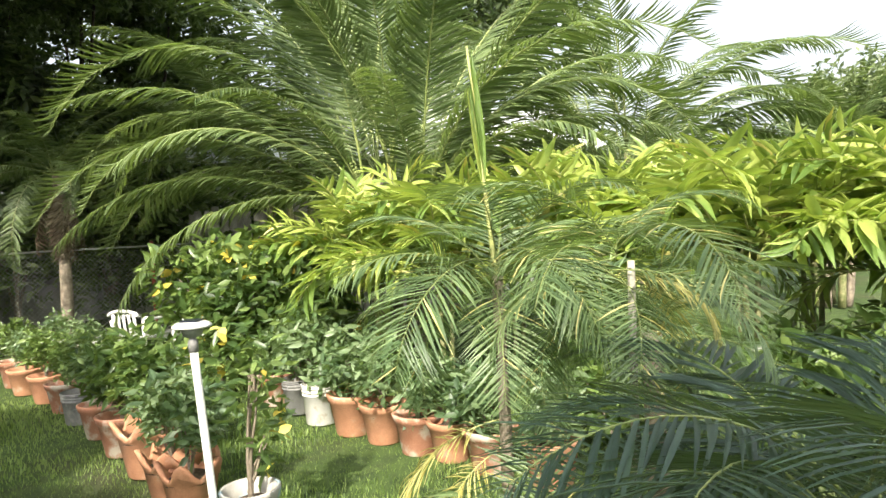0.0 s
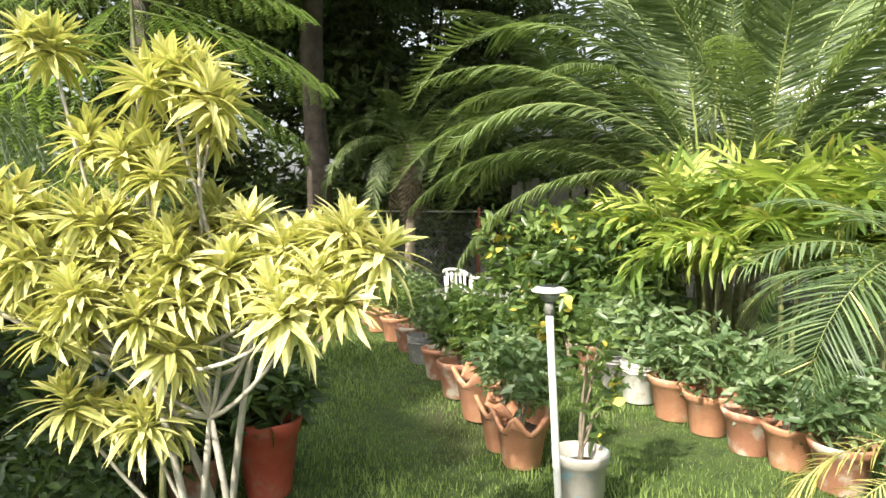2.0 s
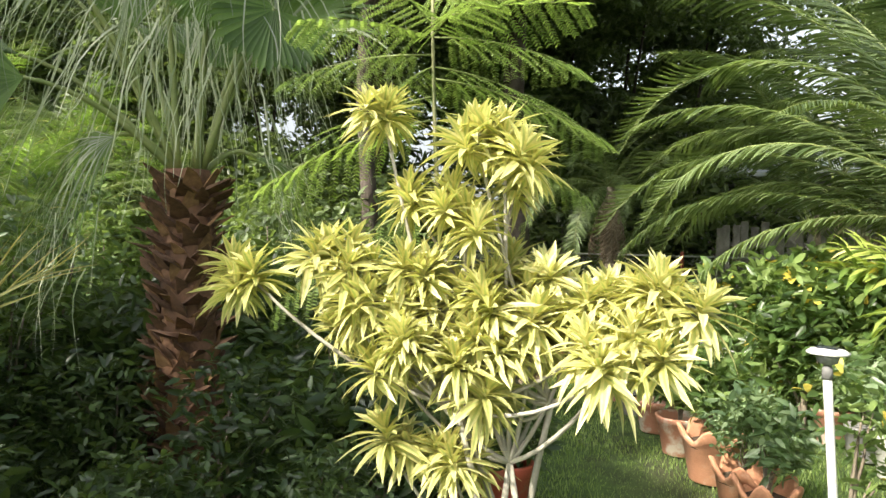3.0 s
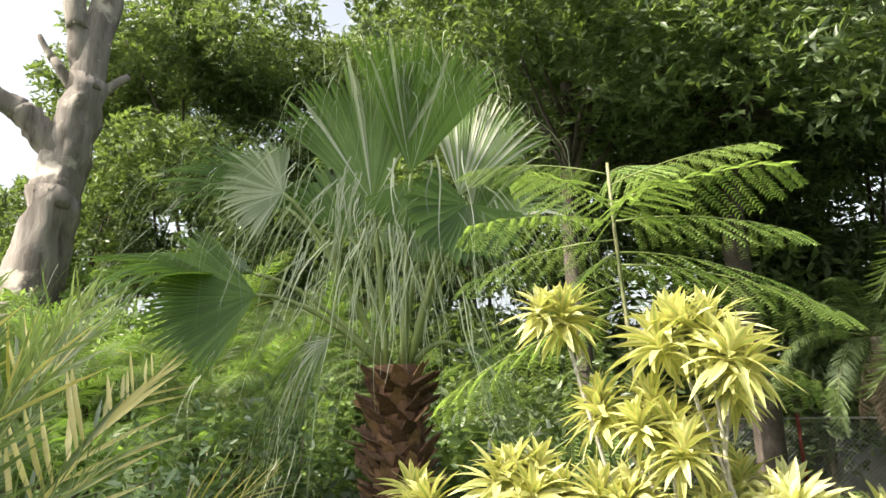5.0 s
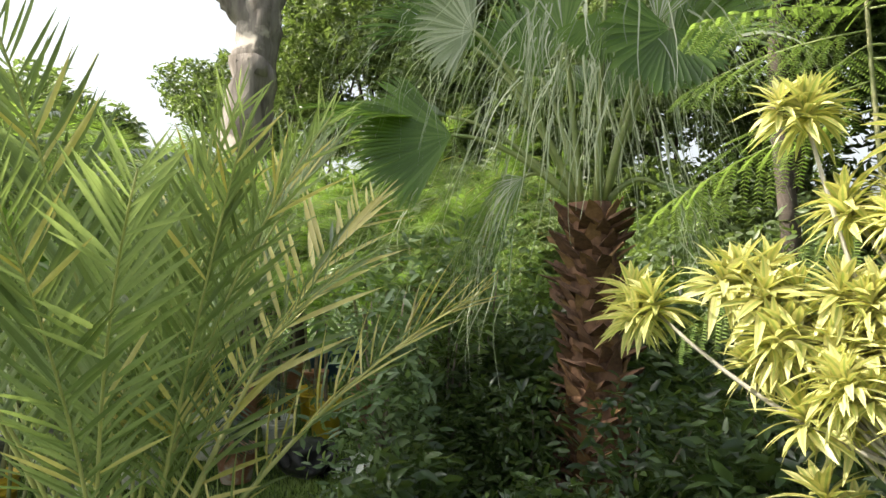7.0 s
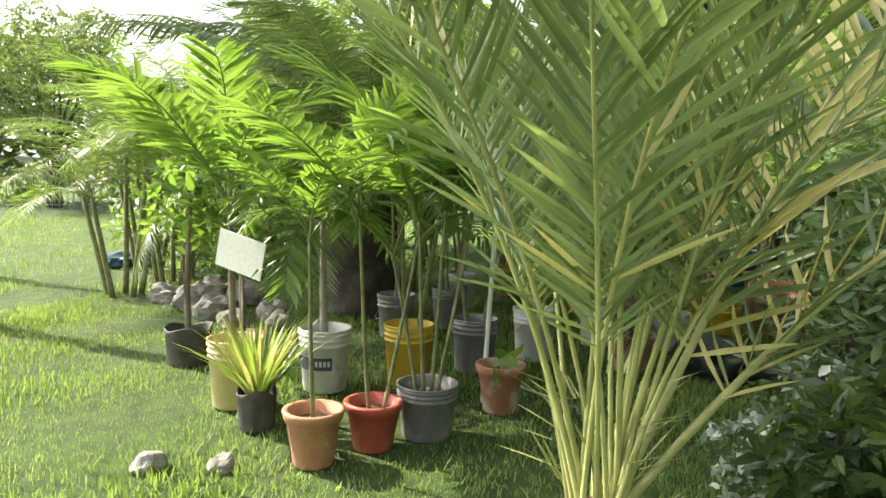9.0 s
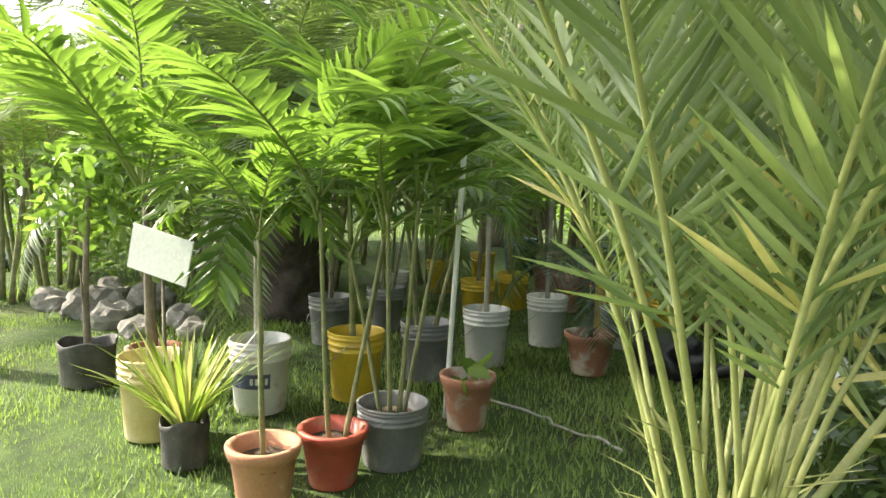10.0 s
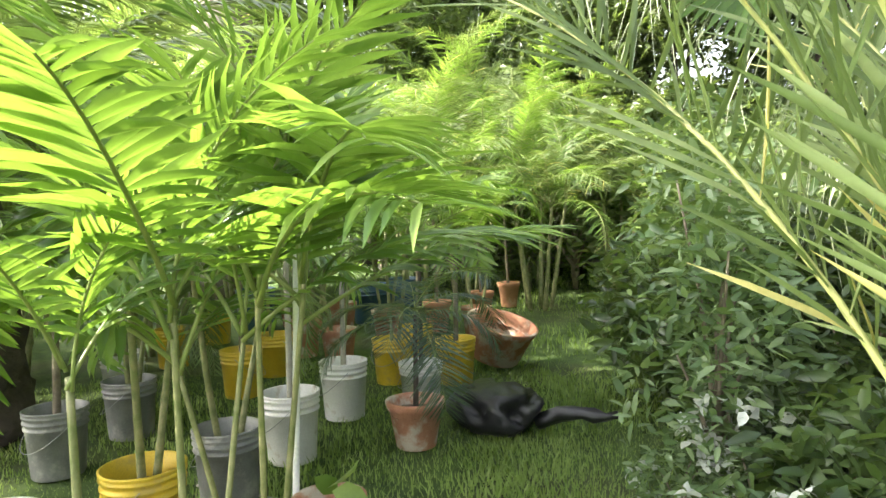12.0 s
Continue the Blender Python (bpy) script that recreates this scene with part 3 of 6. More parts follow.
clump_palm((-0.95, 8.3, 0), ARCHES, "clump palm with long arching grey-green fronds and several stems")
clump_palm((1.9, 10.0, 0), [(k, h, u, s * 0.95) for k, h, u, s in ARCHES[::2] + ARCHES[17:23] + ARCHES[1:24:4]], "clump palm with arching fronds over a lime hedge", 0.95, 2.2)
clump_palm((-2.9, 11.2, 0), [(k, (h + 15) % 360, u, s) for k, h, u, s in ARCHES[1::2]], "clump palm in the shade behind another palm", 0.9, 2.2)
clump_palm((5.4, 11.4, 0), [(k, (h + 40) % 360, u, s) for k, h, u, s in ARCHES[::2]], "distant clump palm with drooping fronds", 0.62, 1.5)

# lime-green broad palms in a row
LIME = [frond_mesh("lime_frond", 1.35, 24, 0.42, 0.07, [M_LIME, M_RACHIS_Y, M_DATE_YEL], 0.6 + 0.2 * k, 0.18, 0.3, 0.3, 0.8, 0.01, 60 + k, yellow=0.04, planes=2, ragged=0.26) for k in range(4)]
for i, (x, y, s) in enumerate([(-1.0, 7.2, 1.0), (-0.35, 6.6, 1.1), (0.3, 7.0, 1.15), (0.8, 6.2, 1.1), (1.45, 6.6, 1.15), (1.9, 5.7, 1.1), (2.6, 6.2, 1.1), (2.9, 5.2, 1.05), (3.6, 5.8, 1.1), (3.9, 4.8, 1.0), (4.6, 6.6, 1.1)]):
    feather_palm("lime_palm", (x, y, 0), "lime-green bushy palm in a sunlit row", LIME, 1.0, crown(22, (30, 87), (0.7, 1.1), 1.0 * s, 30, 0.14), [(0.08 * math.cos(k * 2.1), 0.08 * math.sin(k * 2.1), 0.02, 1.0 * s) for k in range(4)], "lime palms", M_STEM_GREEN)

# fine-leaved palms in the foreground
FINE = [frond_mesh("fine_frond", 1.15, 40, 0.38, 0.015, [M_FINE, M_RACHIS, M_DATE_YEL], 0.85 + 0.15 * k, 0.16, 0.12, 0.22, 0.8, 0.0045, 70 + k, yellow=0.04) for k in range(4)]
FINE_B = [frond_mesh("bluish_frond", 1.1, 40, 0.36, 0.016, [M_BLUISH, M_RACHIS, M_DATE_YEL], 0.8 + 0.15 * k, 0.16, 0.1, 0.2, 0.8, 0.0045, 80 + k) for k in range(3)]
PYG = "fine-leaved pygmy palm with arching pale green fronds"
feather_palm("pygmy_palm", (0.04, 2.5, 0), PYG, FINE, 0.75, crown(20, (-22, 72), (0.34, 0.46), 1.42, 18, 0.02), [(0, 0, 0.016, 1.42)], "pygmy palms", M_STEM)
feather_palm("pygmy_palm", (0.30, 2.35, 0), "pygmy palm with yellowing fronds on a pale thin trunk", FINE, 0.75, crown(14, (-30, 60), (0.3, 0.42), 1.45, 18, 0.02), [(0.05, 0.02, 0.010, 1.45)], "pygmy palms", M_STEM_PALE)
feather_palm("pygmy_palm", (0.14, 2.28, 0), "low fine-leaved pygmy palm near the lawn", FINE, 0.75, crown(20, (0, 68), (0.36, 0.5), 0.72, 18, 0.03), [(0, 0, 0.05, 0.64)], "pygmy palms", M_STEM)
feather_palm("pygmy_palm", (0.62, 3.3, 0), "fine-leaved pygmy palm behind another palm", FINE, 0.75, crown(16, (-5, 78), (0.45, 0.62), 1.1, 18, 0.03), [(0, 0, 0.04, 1.12)], "pygmy palms", M_STEM)
feather_palm("bluish_palm", (0.62, 1.95, 0), "bluish-green fine-leaved palm coloured darker for shade", FINE_B, 0.6, crown(30, (-5, 60), (0.55, 0.72), 1.0, 18, 0.03, 3), [(0, 0, 0.04, 1.0)], "pygmy palms", M_STEM)


def spear(at, h):
    """An unopened upright leaf."""
    b = Builder()
    tv, tf = strip(h * 0.42, 0.022, -0.02, 0.9, 5, 0.5)
    z = np.linspace(0, h, 10)
    b.tube(np.stack([0.03 * z, 0 * z, z], -1), 0.008 - 0.005 * z / h, 6, 0)
    for k in range(6):
        m = np.array(Euler((k * 0.9, -math.pi / 2 + 0.035 * (k % 3), 0)).to_matrix())
        b.stamp(tv, tf, m[None], np.array([[0.03 * h * 0.5, 0, h * (0.42 + 0.03 * k)]]), 1)
    return b.mesh("spear_leaf", [M_RACHIS_Y, M_LIME])


FINE_Y = frond_mesh("yellowed_frond", 1.15, 38, 0.42, 0.016, [M_DATE_YEL, M_RACHIS_Y, M_DATE_YEL], 1.1, 0.16, 0.12, 0.22, 0.8, 0.0045, 76)
for turn, up, hz, k in ((185, -8, 1.05, 0.42), (200, -20, 0.98, 0.36), (340, 10, 1.4, 0.3), (20, -5, 1.42, 0.3)):
    part("frond", FINE_Y, bpy.data.objects["pygmy_palm"], frond_pose(turn, up, 5, (0.0 if turn < 300 and turn > 90 else 0.28, 0, hz), k), "yellowed drooping frond")
part("spear_leaf", spear(None, 0.66), bpy.data.objects["pygmy_palm"], pose(0.0, 0.0, 1.35, 0, -6, 0), "unopened upright spear leaf")


# ---- fan palm ----
def fan_leaf(hub, axis, face, radius, span, seed, split=0.62, droop=0.2, pale=0.0, segs=34, threads=0.7, thread_len=0.45):
    """A pleated fan: its segments are one sheet near the hub and part into drooping tips with pale threads."""
    g = np.random.default_rng(seed)
    hub, axis, face = np.array(hub, float), unit(np.array(axis, float)), np.array(face, float)
    face = unit(face - axis * (face @ axis))
    side = np.cross(face, axis)
    b = Builder()
    n = 9
    half = radians(span) / (segs - 1)
    for i in range(segs):
        a = radians(-span + 2 * span * i / (segs - 1))
        c = axis * math.cos(a) + side * math.sin(a)
        s = -axis * math.sin(a) + side * math.cos(a)
        R = radius * (0.74 + 0.26 * math.cos(a * 0.7)) * g.uniform(0.9, 1.06)
        dr, tw = droop * g.uniform(0.4, 1.7), g.uniform(-0.06, 0.06)
        verts, faces = [], []
        for j in range(n):
            k = j / (n - 1)
            w = R * k * math.tan(half) * 1.04 if k < split else R * split * math.tan(half) * 1.04 * (1 - (k - split) / (1 - split)) ** 0.7 + 0.001
            free = max(0.0, k - split * 0.85)
            mid = hub + c * R * k * (1 - 0.4 * dr * free) + face * R * (0.10 * k * k + tw * free) + np.array([0, 0, -1.0]) * R * dr * free ** 1.7 * 3.0
            verts += [mid + s * w + face * w * 0.45, mid - face * w * 0.3, mid - s * w + face * w * 0.45]
        for j in range(n - 1):
            q = j * 3
            faces += [(q, q + 1, q + 4, q + 3), (q + 1, q + 2, q + 5, q + 4)]
        b.add(verts, faces, 1 if g.uniform() < pale else 0)
        for q in range(2):
            if g.uniform() < threads:
                e = np.array(verts[-2 - 3 * q * 2])
                t = np.linspace(0, 1, 6)
                L = thread_len * g.uniform(0.5, 1.4)
                tp = e + t[:, None] * c * L * 0.35 + np.stack([0.03 * np.sin(t * 5 + i), 0.03 * np.cos(t * 4 + i) - 0.03, -L * t ** 1.5], -1)
                wv = unit(np.cross(c, (0, 0, 1.0)) + g.uniform(-0.5, 0.5, 3)) * g.uniform(0.0025, 0.006)
                ww = (1 - 0.8 * t)[:, None] * wv
                b.add(np.stack([tp + ww, tp - ww], 1).reshape(-1, 3), [(2 * m, 2 * m + 1, 2 * m + 3, 2 * m + 2) for m in range(5)], 1)
    return b.mesh("fan_leaf", [M_FAN, M_FANLIGHT])


def fan_palm(at):
    ob = thing("fan_palm", at, "fan palm with a shaggy brown boot trunk and thready leaves", "palm")
    z = np.linspace(0, 2.02, 22)
    b = Builder().tube(np.stack([0.02 * np.sin(z * 2), 0.02 * np.cos(z), z], -1), 0.165 - 0.02 * (z / 2.02) ** 3, 16, 0, wob=0.05)
    trunk = part("trunk", b.mesh("trunk", M_BOOT), ob)
    boots = []
    for k in range(3):
        d = 0.02 * k
        v = [(-0.085, 0, 0), (0.085, 0, 0), (-0.07, 0.05 + d, 0.10), (0.07, 0.05 + d, 0.10), (-0.045, 0.11 + d, 0.17), (0.02 + d, 0.12 + 2 * d, 0.22 + d), (-0.06, 0.02, 0.09), (0.06, 0.02, 0.09), (-0.03, 0.08 + d, 0.16), (0.015 + d, 0.09 + d, 0.2)]
        f = [(0, 1, 3, 2), (2, 3, 5, 4), (7, 6, 8, 9), (4, 5, 9, 8), (0, 2, 6), (1, 7, 3), (2, 4, 8, 6), (3, 7, 9, 5), (1, 0, 6, 7)]
        boots.append(Builder().add(v, f).mesh("boot", M_BOOT if k else M_BOOT_PALE, False))
    for i in range(290):
        hz = 0.05 + 1.9 * i / 290
        a = i * 137.5
        part("boot", boots[(i * 7) % 3], trunk, Matrix.Translation((0, 0, hz)) @ Euler((0, 0, radians(a))).to_matrix().to_4x4() @ Matrix.Translation((0, 0.145 - 0.02 * (hz / 2) ** 3, 0)) @ Euler((radians(rng.uniform(-34, 6)), rng.uniform(-0.35, 0.35), rng.uniform(-0.4, 0.4))).to_matrix().to_4x4() @ Matrix.Scale(rng.uniform(0.4, 0.8), 4))
    # across, up and out: the frame in which the crown is laid out
    A, O = np.array((0.41, 0.91, 0.0)), np.array((0.91, -0.41, 0.0))

    def at_crown(r, u, c):
        return A * r + O * c + np.array((0, 0, 2.03 + u))

    rows = [  # hub (across, up, out), axis, face, radius, half span, split, droop, pale, threads, thread length
        ((-0.86, 0.42, 0.25), (-1, -0.12, 0.1), (0.15, 0.35, 0.9), 0.66, 60, 0.80, 0.10, 0.0, 0.5, 0.25),
        ((-0.95, 0.62, -0.1), (-1, 0.15, 0.0), (0.0, 0.95, 0.3), 1.15, 62, 0.6, 0.25, 0.0, 0.9, 0.5),
        ((-0.78, 1.12, -0.2), (-0.8, 0.6, 0.0), (0.45, 0.5, 0.7), 0.95, 48, 0.65, 0.3, 0.0, 1.0, 0.55),
        ((-0.72, 1.08, 0.25), (-0.9, 0.25, 0.2), (-0.2, 0.3, 0.95), 0.42, 80, 0.7, 0.15, 1.0, 0.8, 0.4),
        ((-0.16, 1.05, 0.1), (-0.1, 1, 0.0), (-0.35, 0.0, 0.95), 1.08, 40, 0.74, 0.10, 0.05, 1.0, 0.6),
        ((0.10, 1.22, 0.2), (0.12, 1, 0.05), (0.3, 0.0, 0.95), 1.05, 34, 0.72, 0.10, 0.05, 1.0, 0.6),
        ((0.10, 1.20, 0.15), (0.05, -1, 0.15), (0.2, 0.1, 0.95), 0.42, 60, 0.9, 0.05, 0.0, 0.5, 0.35),
        # half of this fan's segments are coloured pale as sunlit pleats
        ((0.44, 1.18, -0.15), (0.42, 0.9, 0.0), (-0.4, 0.3, 0.85), 0.85, 42, 0.7, 0.15, 0.5, 0.9, 0.5),
        ((0.46, 0.98, 0.3), (-0.35, -0.6, 0.2), (0.1, 0.2, 0.95), 0.46, 105, 0.86, 0.10, 0.0, 0.6, 0.4),
        ((0.50, 0.95, -0.2), (0.75, 0.65, 0.0), (-0.3, 0.6, 0.7), 0.95, 50, 0.6, 0.35, 0.1, 1.0, 0.6),
        ((-0.35, 0.95, -0.4), (-0.35, 0.9, -0.3), (0.2, 0.3, 0.9), 0.95, 48, 0.6, 0.3, 0.1, 1.0, 0.7),
        ((0.15, 0.8, -0.6), (0.2, 0.7, -0.7), (0, 0.7, 0.7), 0.9, 70, 0.6, 0.3, 0.0, 1.0, 0.6),
        ((-0.42, 0.16, 0.1), (-0.85, -0.5, 0.1), (-0.3, 0.6, 0.7), 0.55, 55, 0.3, 0.5, 0.55, 0.6, 0.4),
        ((0.40, 0.10, 0.0), (0.9, -0.2, 0.1), (0.2, 0.9, 0.3), 0.5, 60, 0.35, 0.5, 0.4, 0.6, 0.3)]
    for i, (h, ax, fc, R, span, split, droop, pale, th, tl) in enumerate(rows):
        hub = at_crown(*h)
        base = np.array((0, 0, 2.0)) + 0.08 * unit((hub - (0, 0, 2.0)) * (1, 1, 0))
        t = np.linspace(0, 1, 9)[:, None]
        ctrl = base * 0.45 + hub * 0.55 + np.array((0, 0, 0.16 + 0.1 * max(0, h[1])))
        pts = (1 - t) ** 2 * base + 2 * t * (1 - t) * ctrl + t * t * hub
        part("petiole", Builder().tube(pts, 0.024 - 0.012 * t[:, 0], 7).mesh("petiole", M_RACHIS), ob)
        to = lambda q: A * q[0] + O * q[2] + np.array((0, 0, q[1]))
        part("fan_leaf", fan_leaf(hub, to(ax), to(fc), R, span, 90 + i, split, droop, pale, threads=th, thread_len=tl), ob)
    # pale split leaf strips that hang through the crown
    b = Builder()
    for i in range(230):
        r, u, c = rng.normal(-0.1, 0.42), rng.uniform(0.35, 1.35), rng.uniform(-0.35, 0.45)
        top, L = at_crown(r, u, c), rng.uniform(0.3, 0.85)
        t = np.linspace(0, 1, 7)
        out = A * (r * 0.35 + rng.uniform(-0.12, 0.12)) + O * rng.uniform(-0.1, 0.15)
        tp = top + t[:, None] * out + np.stack([0 * t, 0.02 * np.sin(t * 6 + i), -L * t ** 1.25], -1)
        ww = (1 - 0.75 * t)[:, None] * unit(A + rng.uniform(-0.7, 0.7, 3)) * rng.uniform(0.003, 0.008)
        b.add(np.stack([tp + ww, tp - ww], 1).reshape(-1, 3), [(2 * m, 2 * m + 1, 2 * m + 3, 2 * m + 2) for m in range(6)], 0)
    part("threads", b.mesh("threads", M_FANLIGHT), ob, label="pale hanging split leaf strips")


fan_palm((-4.5, 2.35, 0))


# ---- yellow dracaena ----
def rosette_mesh(seed, n=42, length=0.145, width=0.029):
    g = np.random.default_rng(seed)
    b = Builder()
    seg = 5
    for i in range(n):
        t = i / n
        a = i * 2.4
        up = 84 - 98 * t ** 0.8 + g.uniform(-10, 10)
        L = length * g.uniform(0.75, 1.1) * (0.65 + 0.5 * math.sin(t * 2.6))
        dr = 0.15 + 0.5 * t + g.uniform(-0.1, 0.25)
        verts, fy, fg = [], [], []
        for j in range(seg + 1):
            k = j / seg
            w = width * 0.5 * (0.4 + 0.6 * math.sin(min(1, k * 2) * math.pi / 2)) * (1 - max(0, (k - 0.5) / 0.5) ** 1.8) + 0.0006
            x, z = L * k, -dr * L * k * k
            verts += [(x, w, z + 0.25 * w), (x, w * 0.3, z), (x, -w * 0.3, z), (x, -w, z + 0.25 * w)]
        for j in range(seg):
            q = j * 4
            fy += [(q, q + 1, q + 5, q + 4), (q + 2, q + 3, q + 7, q + 6)]
            fg += [(q + 1, q + 2, q + 6, q + 5)]
        m = np.array((Euler((0, 0, a)).to_matrix() @ Euler((0, radians(-up), 0)).to_matrix() @ Euler((g.uniform(-0.4, 0.4), 0, 0)).to_matrix()))
        v = np.array(verts) @ m.T + np.array([0, 0, 0.07 * (1 - t)])
        b.add(v, fy + fg, 0)
        b.m[-len(fg):] = [1] * len(fg)
    return b.mesh("leaf_rosette", [M_DRAC_Y, M_DRAC_G])


def dracaena(at):
    ob = thing("dracaena", at, "bushy dracaena with yellow-margined strap leaves on pale stems", "shrub")
    ros = [rosette_mesh(k) for k in range(5)]
    heads = [(-2.12, 1.44, 1.47), (-1.89, 1.70, 1.93), (-1.72, 1.90, 1.90), (-1.64, 1.93, 1.86), (-1.64, 1.98, 1.76), (-1.86, 1.79, 1.72), (-1.76, 1.86, 1.70), (-1.70, 1.84, 1.64), (-2.01, 1.62, 1.54), (-1.92, 1.70, 1.50), (-1.88, 1.66, 1.40), (-1.78, 1.78, 1.46), (-1.70, 1.84, 1.42), (-1.66, 1.96, 1.46), (-1.58, 1.98, 1.44), (-1.80, 1.70, 1.32), (-1.70, 1.80, 1.28), (-1.62, 1.92, 1.28), (-1.40, 1.98, 1.42), (-1.22, 2.00, 1.47), (-1.20, 2.02, 1.42), (-1.24, 1.92, 1.35), (-1.28, 1.88, 1.28), (-1.84, 1.70, 1.02), (-1.70, 1.81, 0.97), (-1.74, 2.10, 1.50), (-1.92, 1.90, 1.48), (-1.58, 2.16, 1.42), (-1.74, 1.84, 1.20), (-1.62, 1.88, 1.16), (-1.86, 1.74, 1.22), (-1.54, 1.96, 1.30), (-1.68, 1.92, 1.34), (-1.50, 1.90, 1.37), (-1.78, 1.80, 1.38), (-1.94, 1.66, 1.36)]
    org = Vector(at)
    forks = [Vector((0.0, -0.05, 1.0)), Vector((-0.1, -0.16, 1.15)), Vector((0.1, 0.0, 1.18))]
    b = Builder()
    for k in range(5):
        z = np.linspace(0, 1, 8)
        f = forks[k % 3]
        ox, oy = 0.09 * math.cos(k * 1.3), 0.09 * math.sin(k * 1.3)
        b.tube(np.stack([ox + (f.x - ox) * z ** 2, oy + (f.y - oy) * z ** 2, f.z * z], -1), 0.014 - 0.005 * z, 7, 0, wob=0.05)
    part("stem", b.mesh("stem", M_STEM_PALE), ob)
    for i, h in enumerate(heads):
        p = Vector(h) - org
        f = forks[1 if p.x < -0.3 else i % 3] if p.z > 1.1 else Vector((0, 0, 0.6))
        t = np.linspace(0, 1, 8)[:, None]
        ctrl = (f + p) / 2 + Vector((0, 0, -0.1))
        pts = (1 - t) ** 2 * np.array(f) + 2 * t * (1 - t) * np.array(ctrl) + t * t * np.array(p)
        part("branch", Builder().tube(pts, 0.0075 - 0.003 * t[:, 0], 6, 0, wob=0.04).mesh("branch", M_STEM_PALE), ob)
        tip = unit(pts[-1] - pts[-3])
        q = (Vector(tip) * 0.6 + Vector((0, 0, 0.7))).to_track_quat('Z', 'Y').to_matrix().to_4x4()
        part("leaf_rosette", ros[i % 5], ob, Matrix.Translation(p) @ q @ Euler((0, 0, i * 1.1)).to_matrix().to_4x4() @ Matrix.Scale(rng.uniform(0.66, 0.86), 4))
        for q in range(3 if 1.2 < p.z < 1.6 and p.x < 0.1 else 2):
            side = Vector((rng.uniform(-1, 1), rng.uniform(-1, 1), rng.uniform(-0.5, 0.4))) * 0.10
            part("leaf_rosette", ros[(i + 2 + q) % 5], ob, Matrix.Translation(p + side) @ Euler((rng.uniform(-0.5, 0.5), rng.uniform(-0.5, 0.5), i)).to_matrix().to_4x4() @ Matrix.Scale(rng.uniform(0.55, 0.8), 4))


dracaena((-1.58, 1.96, 0))


# ---- feathery sapling behind the dracaena ----
def feathery_mesh(seed, length=0.75):
    g = np.random.default_rng(seed)
    b = Builder()
    t = np.linspace(0, 1, 10)
    pts = np.stack([length * t, 0 * t, -0.22 * length * t ** 2], -1)
    b.tube(pts, 0.005 - 0.004 * t, 5, 1)
    tv, tf = strip(1, 0.34, 0.1, 0.15, 2, 0.8)
    for side in (1, -1):
        for k in range(13):
            s = 0.12 + 0.86 * k / 12
            o = np.array([np.interp(s, t, pts[:, c]) for c in range(3)])
            L = 0.21 * math.sin(0.5 + 2.3 * s) + 0.04
            d = unit(np.array([0.4, side, -0.6 + g.uniform(-0.2, 0.2)]))
            m = 15
            u = np.linspace(0.06, 1, m)
            pp = o + u[:, None] * d * L + np.stack([0 * u, 0 * u, -0.12 * L * u ** 2], -1)
            b.tube([pp[0], pp[m // 2], pp[-1]], [0.0016, 0.0013, 0.0008], 3, 1, cap=False)
            for sd in (1, -1):
                x = unit(np.cross(d, np.array([0, 0, 1.0])) * sd + 0.4 * d + np.array([0, 0, -0.1]))
                y = unit(np.cross(np.array([0, 0, 1.0]), x))
                z = np.cross(x, y)
                basis = np.repeat((np.stack([x, y, z], -1) * 0.026)[None], m, 0) * g.uniform(0.8, 1.1, m)[:, None, None]
                b.stamp(tv, tf, basis, pp, 0)
    return b.mesh("feathery_leaf", [M_FERN, M_RACHIS])


FEATHERY = [feathery_mesh(k) for k in range(3)]


def sapling(at, h, rows, label):
    ob = thing("feathery_sapling", at, label, "tree")
    z = np.linspace(0, h, 14)
    b = Builder().tube(np.stack([0.04 * np.sin(z * 1.4), 0.03 * np.sin(z * 2.1), z], -1), 0.014 - 0.0045 * z / h * 2, 6, 0, wob=0.05)
    part("stem", b.mesh("stem", M_STEM_GREEN), ob)
    for i, (turn, up, hz, s) in enumerate(rows):
        part("feathery_leaf", FEATHERY[i % 3], ob, frond_pose(turn, up, rng.uniform(-15, 15), (0.04 * math.sin(hz * 1.4), 0.03 * math.sin(hz * 2.1), hz), s))


sapling((-2.06, 2.08, 0), 2.5, [(48, 24, 2.42, 0.62), (225, 22, 2.46, 0.62), (62, 8, 2.3, 0.74), (30, 14, 2.36, 0.66), (215, 4, 2.24, 0.7), (120, 30, 2.46, 0.6), (255, 8, 2.3, 0.62), (52, -4, 2.16, 0.82), (75, 2, 2.2, 0.8), (160, 6, 2.2, 0.64), (232, -12, 2.02, 0.8), (290, 15, 2.34, 0.56), (85, -6, 2.06, 0.7), (40, -12, 2.0, 0.74), (200, -6, 2.1, 0.7), (330, 10, 2.3, 0.6), (228, -22, 1.75, 0.85)], "slender sapling with feathery twice-divided leaves")


